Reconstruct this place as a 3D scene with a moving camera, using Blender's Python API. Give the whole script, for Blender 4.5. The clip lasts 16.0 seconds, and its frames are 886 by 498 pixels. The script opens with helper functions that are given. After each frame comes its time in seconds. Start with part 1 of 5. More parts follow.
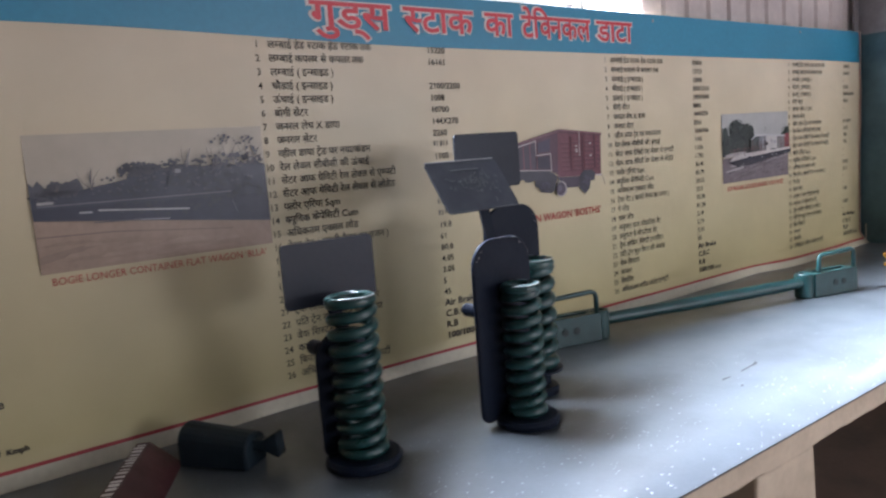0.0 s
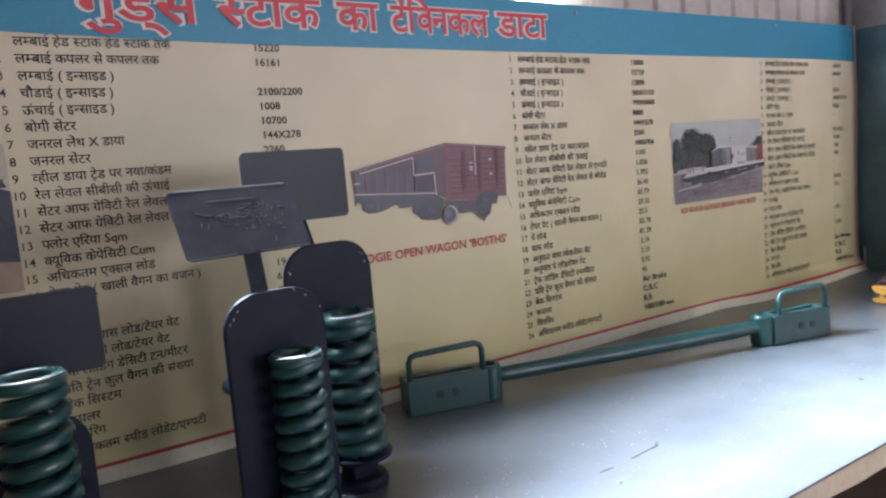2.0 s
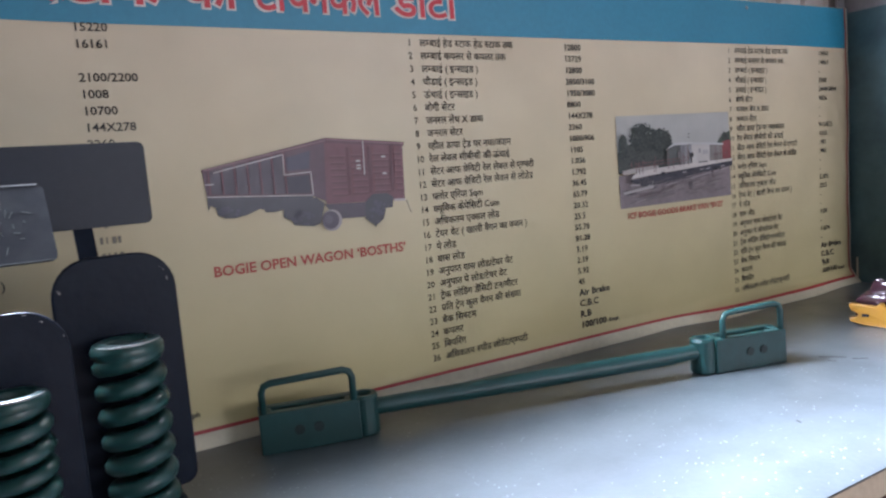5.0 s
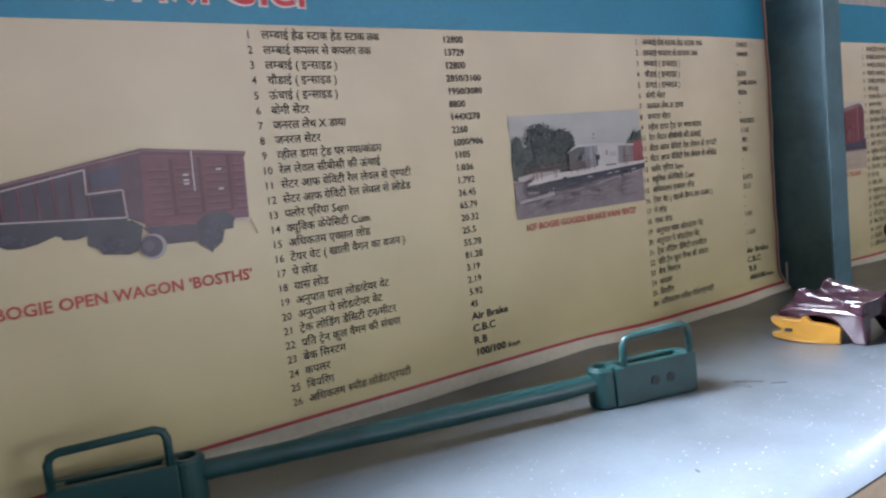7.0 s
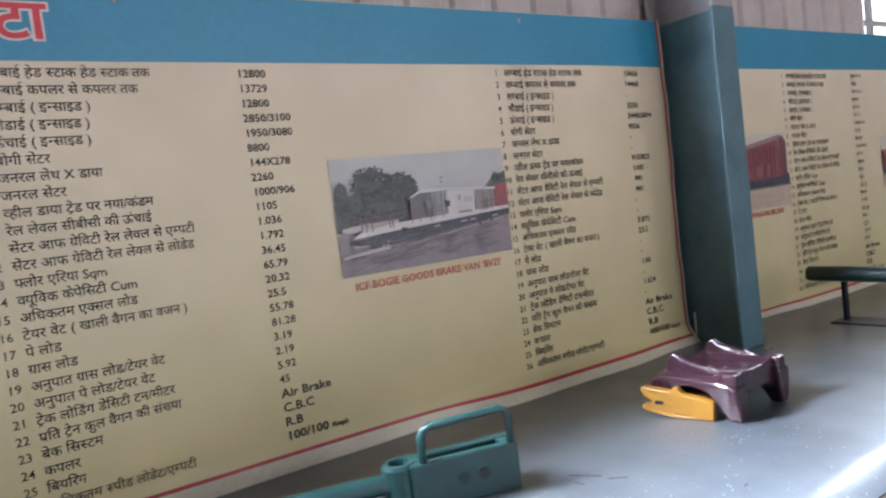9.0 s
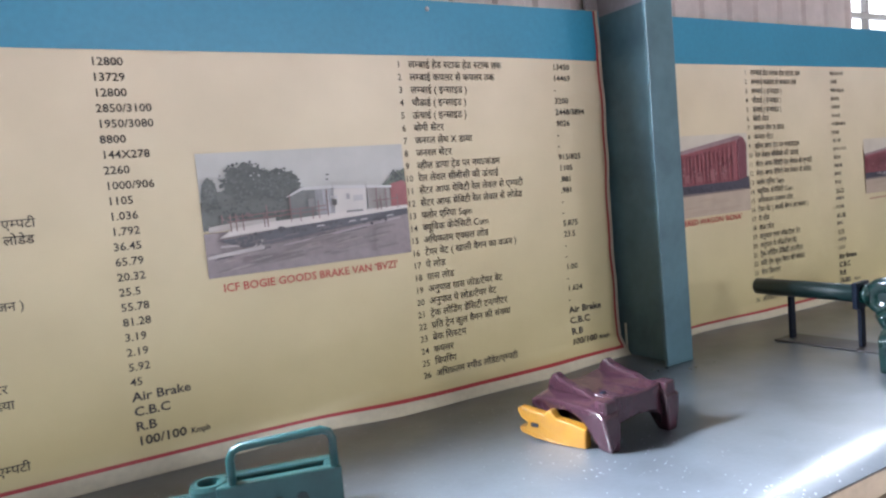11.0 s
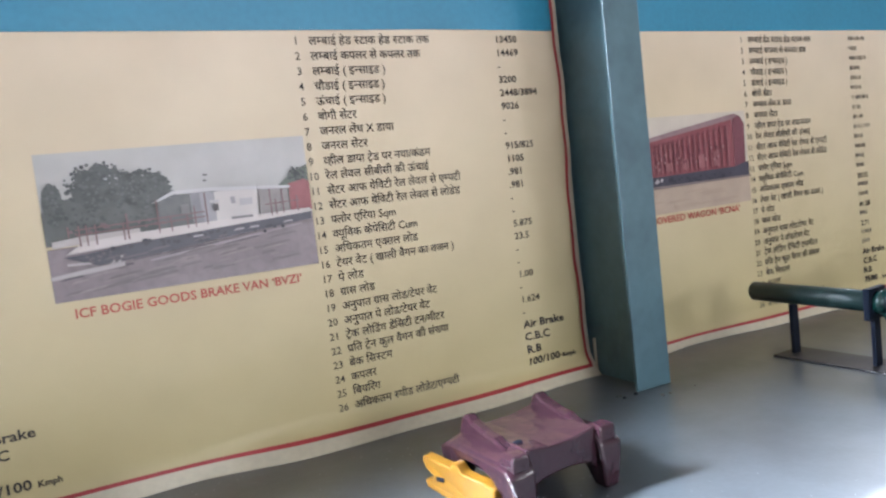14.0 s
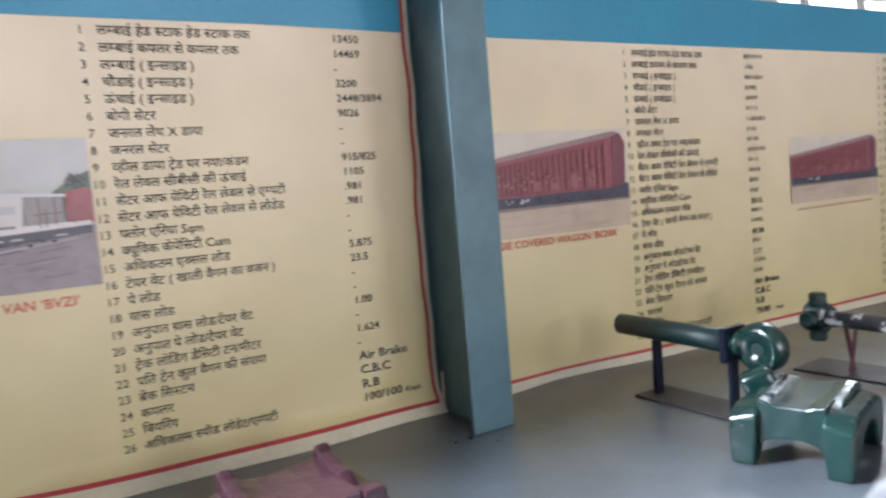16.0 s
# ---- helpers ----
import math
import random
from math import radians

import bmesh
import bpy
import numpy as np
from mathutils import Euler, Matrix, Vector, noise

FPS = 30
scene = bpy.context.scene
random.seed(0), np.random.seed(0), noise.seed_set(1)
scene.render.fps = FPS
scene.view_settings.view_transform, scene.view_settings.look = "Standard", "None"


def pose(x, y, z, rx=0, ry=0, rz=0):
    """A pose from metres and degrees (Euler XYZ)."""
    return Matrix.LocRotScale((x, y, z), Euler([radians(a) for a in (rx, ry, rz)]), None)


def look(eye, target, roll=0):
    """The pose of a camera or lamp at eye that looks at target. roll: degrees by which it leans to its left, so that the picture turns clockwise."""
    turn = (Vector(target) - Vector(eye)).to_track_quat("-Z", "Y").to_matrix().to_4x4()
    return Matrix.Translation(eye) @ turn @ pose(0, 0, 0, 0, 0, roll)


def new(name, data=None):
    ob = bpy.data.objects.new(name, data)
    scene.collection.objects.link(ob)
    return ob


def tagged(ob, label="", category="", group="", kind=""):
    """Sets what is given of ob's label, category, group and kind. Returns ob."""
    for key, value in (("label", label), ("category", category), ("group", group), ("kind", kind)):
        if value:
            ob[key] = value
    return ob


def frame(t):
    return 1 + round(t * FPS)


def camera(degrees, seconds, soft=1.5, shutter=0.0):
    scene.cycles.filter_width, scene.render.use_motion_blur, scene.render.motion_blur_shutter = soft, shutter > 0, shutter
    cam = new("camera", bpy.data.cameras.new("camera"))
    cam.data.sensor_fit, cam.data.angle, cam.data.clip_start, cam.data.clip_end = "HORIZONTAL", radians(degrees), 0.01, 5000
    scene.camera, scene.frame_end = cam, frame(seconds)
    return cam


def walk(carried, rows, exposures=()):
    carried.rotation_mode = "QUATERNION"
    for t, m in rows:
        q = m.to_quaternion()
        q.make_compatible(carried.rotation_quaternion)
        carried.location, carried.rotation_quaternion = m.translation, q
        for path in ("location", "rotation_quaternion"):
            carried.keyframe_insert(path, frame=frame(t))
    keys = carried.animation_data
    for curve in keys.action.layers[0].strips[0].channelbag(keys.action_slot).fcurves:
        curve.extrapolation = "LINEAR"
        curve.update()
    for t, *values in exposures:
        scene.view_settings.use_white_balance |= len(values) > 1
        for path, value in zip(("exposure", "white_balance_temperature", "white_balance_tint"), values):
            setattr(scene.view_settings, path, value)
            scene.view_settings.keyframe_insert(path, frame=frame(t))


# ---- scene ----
cam = camera(63.8, 16.0, soft=2.3, shutter=0.4)
METRES, EYE, TILT, LEAN, TURN = 3.7, 1.45, 0.0, 0.0, -36.0
ROWS = [
    (0.0, 0.0, 0.0, 0.0, -0.57, -7.46, 4.4),
    (0.5, 0.0507, 0.0209, 0.0004, 1.54, -6.64, 3.83),
    (1.0, 0.084, 0.0595, -0.0038, 1.01, -6.88, 4.83),
    (1.5, 0.1076, 0.1018, -0.0037, -1.62, -7.31, 5.2),
    (2.0, 0.1413, 0.1225, -0.0038, 2.41, -6.4, 4.77),
    (2.5, 0.1821, 0.1333, -0.004, 5.65, -6.39, 4.4),
    (3.0, 0.1969, 0.1356, -0.0042, 7.44, -5.28, 5.56),
    (3.5, 0.2022, 0.1409, -0.0048, 7.58, -5.74, 5.73),
    (4.0, 0.2073, 0.1694, -0.0079, 4.6, -6.45, 3.44),
    (6.5, 0.3046, 0.2527, -0.016, 6.56, -5.33, 6.66),
    (7.0, 0.311, 0.2853, -0.0169, 2.22, -5.97, 6.08),
    (7.5, 0.3486, 0.3017, -0.0147, 5.89, -4.27, 5.23),
    (8.0, 0.3922, 0.3159, -0.0173, 6.63, -5.89, 5.79),
    (8.5, 0.4132, 0.3481, -0.0193, 3.16, -6.18, 5.16),
    (9.0, 0.4414, 0.3699, -0.0162, 2.38, -3.62, 6.9),
    (9.5, 0.4804, 0.3728, -0.0159, 5.38, -3.82, 5.88),
    (10.0, 0.5081, 0.3755, -0.0161, 3.92, -4.93, 6.21),
    (12.5, 0.613, 0.4556, -0.015, 11.35, -3.84, 5.63),
    (13.0, 0.6267, 0.463, -0.0155, 12.63, -3.62, 7.34),
    (13.5, 0.6277, 0.4901, -0.0175, 9.93, -3.74, 6.87),
    (14.0, 0.6283, 0.5085, -0.0197, 9.09, -4.98, 6.53),
    (14.5, 0.6509, 0.523, -0.021, 8.34, -5.97, 6.35),
    (15.0, 0.6871, 0.5382, -0.0219, 9.52, -5.43, 6.81),
    (15.5, 0.7098, 0.5481, -0.02, 11.66, -4.67, 5.71),
    (16.0, 0.7148, 0.5744, -0.0219, 6.76, -4.74, 4.56),
]
EXPOSURES = [(0.0, -0.24, 6150, 19), (2.0, -0.12, 6150, 18), (3.5, -0.26, 6050, 18), (6.5, -0.4, 6020, 17), (8.5, -0.3, 6120, 19), (10.0, -0.12, 6200, 19), (12.5, 0.28, 6130, 16), (16.0, 0.26, 6270, 17)]
walk(cam, [(t, pose(0, 0, EYE, TILT, LEAN, TURN) @ pose(METRES * x, METRES * y, METRES * z, 90 + pitch, roll, yaw)) for t, x, y, z, yaw, pitch, roll in ROWS], EXPOSURES)

# ---------------- world, sky, light ----------------
world = bpy.data.worlds.new("world")
scene.world = world
world.use_nodes = True
_sky = world.node_tree.nodes.new("ShaderNodeTexSky")
_sky.sky_type, _sky.sun_disc = "NISHITA", False
_sky.sun_elevation, _sky.sun_rotation = radians(50), radians(20)
world.node_tree.links.new(_sky.outputs[0], world.node_tree.nodes["Background"].inputs[0])
world.node_tree.nodes["Background"].inputs[1].default_value = 0.12

sun = new("sun", bpy.data.lights.new("sun", "SUN"))
sun.data.energy, sun.data.angle, sun.data.color = 1.0, radians(12), (1.0, 0.96, 0.9)
sun.matrix_world = look((3, 12, 14), (3, 0, 0))


def window_light(name, x0, x1, z0, z1, y, toward, watts, color, slant=(0, 0), spread=180):
    """Window sky light, or added fill in unseen openings; slant leans it the way the brighter sky sends it."""
    ob = new(name, bpy.data.lights.new(name, "AREA"))
    ob.data.shape, ob.data.size, ob.data.size_y = "RECTANGLE", x1 - x0, z1 - z0
    ob.data.energy, ob.data.color, ob.data.spread = watts, color, radians(spread)
    c = Vector(((x0 + x1) / 2, y, (z0 + z1) / 2))
    ob.matrix_world = look(c, c + Vector((slant[0], toward, slant[1])))
    return ob


BACK = 1.86           # face of the long wall behind the banners
LEDGE = 0.782         # top of the display ledge
FRONT = 0.803         # its front edge
WINDOWS = [(0.45, 2.45), (5.83, 7.0)]
WIN_Z = (1.946, 2.75)
RECESSES = (0.34, 0.15)          # depths of the window reveals
XW, XE, YS, TOP = -4.0, 11.0, -6.5, 4.4     # unseen ends, far side and roof of the hall, set to temper bounced light
SKYBLUE = (0.84, 0.93, 1.0)
WATTS = (1760, 95)
SOUTH_FILL = ((3.2, 4.8), (6.5, 8.5))
PANELS = 5             # the wide window's light, split into narrow lamps that lean inside the reveal
for k in range(PANELS):
    a, b = WINDOWS[0]
    w = (b - a - 0.16) / PANELS
    window_light("window_light", a + 0.08 + w * k, a + 0.08 + w * (k + 1), WIN_Z[0] + 0.06, WIN_Z[1] - 0.06, BACK + RECESSES[0] - 0.1, -1, WATTS[0] / PANELS, SKYBLUE, (0.5, -0.3), 119)
a, b = WINDOWS[1]
window_light("window_light", a + 0.08, b - 0.08, WIN_Z[0] + 0.06, WIN_Z[1] - 0.06, BACK + RECESSES[1] - 0.03, -1, WATTS[1], SKYBLUE)
# fill lamps added behind the camera to light the banners softly
for a, b in SOUTH_FILL:
    window_light("window_light", a, b, 1.2, 2.6, YS + 0.04, 1, 75, (1.0, 0.985, 0.95))


# ---------------- materials ----------------
def mat(name, color, rough=0.5, metal=0.0, spots=None, spot_scale=12.0, spot_amt=0.25, bump=0.15, bump_scale=60.0,
        rough_var=0.12, spec=0.5, coat=0.0, vary=0.0):
    """Procedural paint or metal: two scales of colour variation, uneven gloss, fine relief."""
    m = bpy.data.materials.new(name)
    m.use_nodes = True
    nt = m.node_tree
    n, l = nt.nodes, nt.links
    b = n["Principled BSDF"]
    tc = n.new("ShaderNodeTexCoord")
    big, fine = n.new("ShaderNodeTexNoise"), n.new("ShaderNodeTexNoise")
    big.inputs["Scale"].default_value, big.inputs["Detail"].default_value = spot_scale, 6
    fine.inputs["Scale"].default_value, fine.inputs["Detail"].default_value = bump_scale, 4
    for t in (big, fine):
        l.new(tc.outputs["Object"], t.inputs["Vector"])
    ramp = n.new("ShaderNodeValToRGB")
    ramp.color_ramp.elements[0].position, ramp.color_ramp.elements[1].position = 0.42, 0.72
    l.new(big.outputs["Fac"], ramp.inputs["Fac"])
    mix = n.new("ShaderNodeMix")
    mix.data_type = "RGBA"
    mix.inputs[6].default_value = (*color, 1)
    mix.inputs[7].default_value = (*(spots or [c * (1 - spot_amt) for c in color]), 1)
    l.new(ramp.outputs["Color"], mix.inputs[0])
    mix2 = n.new("ShaderNodeMix")
    mix2.data_type, mix2.blend_type = "RGBA", "MULTIPLY"
    mix2.inputs[0].default_value = 0.25
    l.new(mix.outputs[2], mix2.inputs[6])
    l.new(fine.outputs["Fac"], mix2.inputs[7])
    l.new(mix2.outputs[2], b.inputs["Base Color"])
    mr = n.new("ShaderNodeMapRange")
    mr.inputs[3].default_value, mr.inputs[4].default_value = max(0.03, rough - rough_var), min(1, rough + rough_var)
    l.new(big.outputs["Fac"], mr.inputs[0])
    l.new(mr.outputs[0], b.inputs["Roughness"])
    bp = n.new("ShaderNodeBump")
    bp.inputs["Strength"].default_value, bp.inputs["Distance"].default_value = bump, 0.004
    l.new(fine.outputs["Fac"], bp.inputs["Height"])
    l.new(bp.outputs[0], b.inputs["Normal"])
    b.inputs["Metallic"].default_value = metal
    b.inputs["Specular IOR Level"].default_value = spec
    b.inputs["Coat Weight"].default_value = coat
    b.inputs["Coat Roughness"].default_value = 0.15
    return m


def ledge_material():
    """Blue-grey painted cement with white paint specks, dark scuffs and a worn gloss."""
    m = mat("painted_cement", (0.093, 0.109, 0.124), 0.36, 0, (0.066, 0.077, 0.088), 4.5, 0.3, 0.06, 90, 0.13, 0.9)
    n, l = m.node_tree.nodes, m.node_tree.links
    b = n["Principled BSDF"]
    b.inputs["Coat Weight"].default_value, b.inputs["Coat Roughness"].default_value = 0.3, 0.13
    old = b.inputs["Base Color"].links[0].from_socket
    tc = n.new("ShaderNodeTexCoord")
    vo = n.new("ShaderNodeTexVoronoi")
    vo.inputs["Scale"].default_value = 75
    l.new(tc.outputs["Object"], vo.inputs["Vector"])
    patch = n.new("ShaderNodeTexNoise")
    patch.inputs["Scale"].default_value = 6
    l.new(tc.outputs["Object"], patch.inputs["Vector"])
    size = n.new("ShaderNodeMath")
    size.operation, size.inputs[1].default_value, size.inputs[2].default_value = "MULTIPLY_ADD", 0.40, -0.10
    l.new(patch.outputs["Fac"], size.inputs[0])
    where = n.new("ShaderNodeSeparateXYZ")
    l.new(tc.outputs["Object"], where.inputs[0])
    along, across = n.new("ShaderNodeMapRange"), n.new("ShaderNodeMapRange")
    for node, lo, hi, a, b0 in ((along, 3.7, 4.4, 0.0, -0.2), (across, 0.85, 1.45, 0.07, -0.03)):
        node.inputs[1].default_value, node.inputs[2].default_value = lo, hi
        node.inputs[3].default_value, node.inputs[4].default_value = a, b0
    l.new(where.outputs[0], along.inputs[0])
    l.new(where.outputs[1], across.inputs[0])
    spread = n.new("ShaderNodeMath")
    l.new(along.outputs[0], spread.inputs[0])
    l.new(across.outputs[0], spread.inputs[1])
    total = n.new("ShaderNodeMath")
    l.new(size.outputs[0], total.inputs[0])
    l.new(spread.outputs[0], total.inputs[1])
    less = n.new("ShaderNodeMath")
    less.operation = "LESS_THAN"
    l.new(vo.outputs["Distance"], less.inputs[0])
    l.new(total.outputs[0], less.inputs[1])
    keep = n.new("ShaderNodeSeparateColor")
    l.new(vo.outputs["Color"], keep.inputs[0])
    pick = n.new("ShaderNodeMath")
    pick.operation, pick.inputs[1].default_value = "GREATER_THAN", 0.6
    l.new(keep.outputs[0], pick.inputs[0])
    both = n.new("ShaderNodeMath")
    both.operation = "MULTIPLY"
    l.new(less.outputs[0], both.inputs[0])
    l.new(pick.outputs[0], both.inputs[1])
    mx = n.new("ShaderNodeMix")
    mx.data_type = "RGBA"
    l.new(both.outputs[0], mx.inputs[0])
    l.new(old, mx.inputs[6])
    mx.inputs[7].default_value = (0.33, 0.355, 0.38, 1)
    l.new(mx.outputs[2], b.inputs["Base Color"])
    return m


def banner_material():
    """Printed vinyl: cream turning a stronger yellow below, with faint creases; a cool sheen above is tinted in."""
    m = mat("banner_vinyl", (0.64, 0.555, 0.375), 0.40, 0, (0.60, 0.51, 0.33), 1.3, 0.1, 0.22, 4.0, 0.06, 0.35)
    n, l = m.node_tree.nodes, m.node_tree.links
    b = n["Principled BSDF"]
    old = b.inputs["Base Color"].links[0].from_socket
    tc = n.new("ShaderNodeTexCoord")
    sep = n.new("ShaderNodeSeparateXYZ")
    l.new(tc.outputs["Object"], sep.inputs[0])
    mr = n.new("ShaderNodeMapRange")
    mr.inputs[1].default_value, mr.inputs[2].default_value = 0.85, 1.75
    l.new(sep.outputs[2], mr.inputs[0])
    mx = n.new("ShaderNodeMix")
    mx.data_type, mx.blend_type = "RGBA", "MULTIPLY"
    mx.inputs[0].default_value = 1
    # yellower vinyl low down; the upper sheen is a brighter, bluer tint
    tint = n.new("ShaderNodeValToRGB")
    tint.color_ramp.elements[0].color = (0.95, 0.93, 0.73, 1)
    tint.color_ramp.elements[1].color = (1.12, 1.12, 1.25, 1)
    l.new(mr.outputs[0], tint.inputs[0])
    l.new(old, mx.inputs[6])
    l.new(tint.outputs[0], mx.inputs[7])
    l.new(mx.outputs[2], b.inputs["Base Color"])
    return m


def glow(name, color, strength):
    m = bpy.data.materials.new(name)
    m.use_nodes = True
    b = m.node_tree.nodes["Principled BSDF"]
    b.inputs["Base Color"].default_value = (*color, 1)
    b.inputs["Emission Color"].default_value = (*color, 1)
    b.inputs["Emission Strength"].default_value = strength
    return m


def glass():
    m = bpy.data.materials.new("window_glass")
    m.use_nodes = True
    b = m.node_tree.nodes["Principled BSDF"]
    b.inputs["Transmission Weight"].default_value, b.inputs["Roughness"].default_value = 1.0, 0.02
    b.inputs["IOR"].default_value = 1.45
    return m


M_LEDGE = ledge_material()
M_BANNER = banner_material()
M_MARGIN = mat("banner_margin", (0.66, 0.60, 0.45), 0.5, spot_amt=0.12, spot_scale=5, bump=0.03)
M_BAND = mat("print_blue", (0.032, 0.25, 0.40), 0.42, spot_amt=0.12, spot_scale=2, bump=0.02, rough_var=0.06)
M_RED = mat("print_red", (0.42, 0.035, 0.04), 0.5, spot_amt=0.1, bump=0.02)
M_INK = mat("print_black", (0.035, 0.03, 0.03), 0.55, spot_amt=0.1, bump=0.0)
M_FADED = mat("print_faded_grey", (0.22, 0.19, 0.15), 0.55, spot_amt=0.2, bump=0.0)
M_CAPTION = mat("print_caption_red", (0.49, 0.085, 0.065), 0.5, spot_amt=0.1, bump=0.0)
M_PALECAP = mat("print_faded_red", (0.46, 0.26, 0.19), 0.5, spot_amt=0.2, bump=0.0)
M_WHITE = mat("print_white", (0.74, 0.70, 0.68), 0.5, spot_amt=0.08, bump=0.0)
M_TITLE = mat("print_title_red", (0.62, 0.05, 0.07), 0.5, spot_amt=0.1, bump=0.0)
M_POST = mat("post_paint_blue", (0.082, 0.168, 0.20), 0.45, 0, (0.05, 0.105, 0.13), 5.5, 0.3, 0.12, 40)
M_POSTTOP = mat("post_primer_grey", (0.32, 0.30, 0.31), 0.5, spot_amt=0.2, bump=0.1)
M_CREAM = mat("cream_limewash", (0.58, 0.51, 0.40), 0.75, 0, (0.48, 0.42, 0.33), 6, 0.2, 0.3, 45)
M_WALL = mat("wall_paint_blue_grey", (0.12, 0.17, 0.21), 0.6, spot_amt=0.2, spot_scale=4)
M_PLASTER = mat("wall_plaster", (0.27, 0.255, 0.235), 0.8, spot_amt=0.15, spot_scale=3, bump=0.25, bump_scale=30)
M_UNDER = mat("bare_cement", (0.20, 0.19, 0.175), 0.85, spot_amt=0.35, spot_scale=5, bump=0.4, bump_scale=35)
M_FLOOR = mat("floor_brown", (0.23, 0.15, 0.108), 0.6, 0, (0.16, 0.11, 0.082), 4, 0.3, 0.2, 40)
M_SHEET = mat("corrugated_sheet", (0.56, 0.49, 0.47), 0.45, 0, (0.46, 0.40, 0.39), 4, 0.2, 0.08, 30)
M_CEIL = mat("roof_sheet", (0.30, 0.30, 0.30), 0.6, spot_amt=0.2, spot_scale=2)
M_FRAME = mat("window_frame_paint", (0.30, 0.29, 0.28), 0.5, spot_amt=0.2)
M_GLASS = glass()
M_SKY = glow("outside_sky", (0.93, 0.97, 1.0), 5.0)
M_BLACK = mat("black_enamel", (0.009, 0.0135, 0.025), 0.36, 0, (0.013, 0.018, 0.03), 14, 0.3, 0.15, 70, 0.1, 0.12)
M_GREEN = mat("green_enamel", (0.012, 0.056, 0.053), 0.30, 0, (0.01, 0.05, 0.05), 16, 0.3, 0.2, 55, 0.1, 0.6)
M_ROD = mat("teal_enamel", (0.012, 0.058, 0.057), 0.36, 0, (0.009, 0.044, 0.044), 14, 0.3, 0.2, 55, 0.1, 0.5)
M_BASE = mat("stand_base_brown", (0.026, 0.023, 0.025), 0.5, spot_amt=0.3, spot_scale=9)
# shade inside the holes, given as a darker colour on solid discs
M_HOLE = mat("hole_dark_paint", (0.006, 0.022, 0.022), 0.6, bump=0.05)
M_PIPE = mat("pipe_green_paint", (0.008, 0.032, 0.031), 0.45, 0, (0.006, 0.025, 0.025), 12, 0.3, 0.15, 55)
M_DKGREEN = mat("dark_green_enamel", (0.004, 0.024, 0.021), 0.24, 0, (0.003, 0.017, 0.015), 14, 0.3, 0.7, 28, 0.08, 0.6)
M_PURPLE = mat("maroon_enamel", (0.043, 0.017, 0.025), 0.18, 0, (0.033, 0.013, 0.02), 14, 0.3, 0.8, 28, 0.08, 0.6)
M_YELLOW = mat("yellow_enamel", (0.37, 0.18, 0.018), 0.38, 0, (0.29, 0.13, 0.014), 14, 0.2, 0.15, 55)
M_PLATE = mat("scratched_black_plate", (0.032, 0.035, 0.045), 0.55, 0.0, (0.05, 0.053, 0.062), 22, 0.2, 0.08, 70, 0.12, 0.14)
M_PLATEDK = mat("navy_black_plate", (0.013, 0.018, 0.031), 0.4, 0, (0.018, 0.022, 0.034), 12, 0.2, 0.1, 70, 0.1, 0.28)
M_SCRATCH = mat("scratched_grey", (0.14, 0.145, 0.15), 0.5, bump=0.05)
M_CHIP = mat("worn_bare_edge", (0.42, 0.43, 0.44), 0.45, 0.5, bump=0.1)
M_MAROONBLK = mat("maroon_block_paint", (0.055, 0.012, 0.016), 0.45, 0, (0.035, 0.010, 0.014), 16, 0.3, 0.2, 50)
M_SHOE = mat("blue_black_paint", (0.012, 0.024, 0.034), 0.42, 0, (0.018, 0.03, 0.04), 12, 0.3, 0.2, 60, 0.1, 0.3)
M_BRONZE = mat("worn_black_paint", (0.016, 0.018, 0.02), 0.35, 0, (0.42, 0.41, 0.40), 30, 0.5, 0.3, 50)
M_BRONZE.node_tree.nodes["Color Ramp"].color_ramp.elements[0].position = 0.56
M_BRONZE.node_tree.nodes["Color Ramp"].color_ramp.elements[1].position = 0.62


# ---------------- building helpers ----------------
def part(name, bm, material, parent=None, label="", smooth=False):
    me = bpy.data.meshes.new(name)
    bmesh.ops.recalc_face_normals(bm, faces=bm.faces)
    bm.to_mesh(me)
    bm.free()
    me.materials.append(material)
    if smooth:
        me.shade_smooth()
    ob = new(name, me)
    if parent is not None:
        ob.parent = parent
    if label:
        tagged(ob, label)
    return ob


def thing(name, m, label, category, group="", kind=""):
    ob = new(name)
    ob.matrix_world = m
    ob.empty_display_size = 0.05
    return tagged(ob, label, category, group, kind)


def box(bm, x0, x1, y0, y1, z0, z1, bevel=0.0, seg=2):
    r = bmesh.ops.create_cube(bm, size=1)
    for v in r["verts"]:
        v.co = Vector((x0 + (v.co.x + 0.5) * (x1 - x0), y0 + (v.co.y + 0.5) * (y1 - y0), z0 + (v.co.z + 0.5) * (z1 - z0)))
    if bevel:
        es = list({e for v in r["verts"] for e in v.link_edges})
        bmesh.ops.bevel(bm, geom=es, offset=bevel, segments=seg, affect="EDGES", profile=0.5)
    return bm


def boxed(*a, **k):
    return box(bmesh.new(), *a, **k)


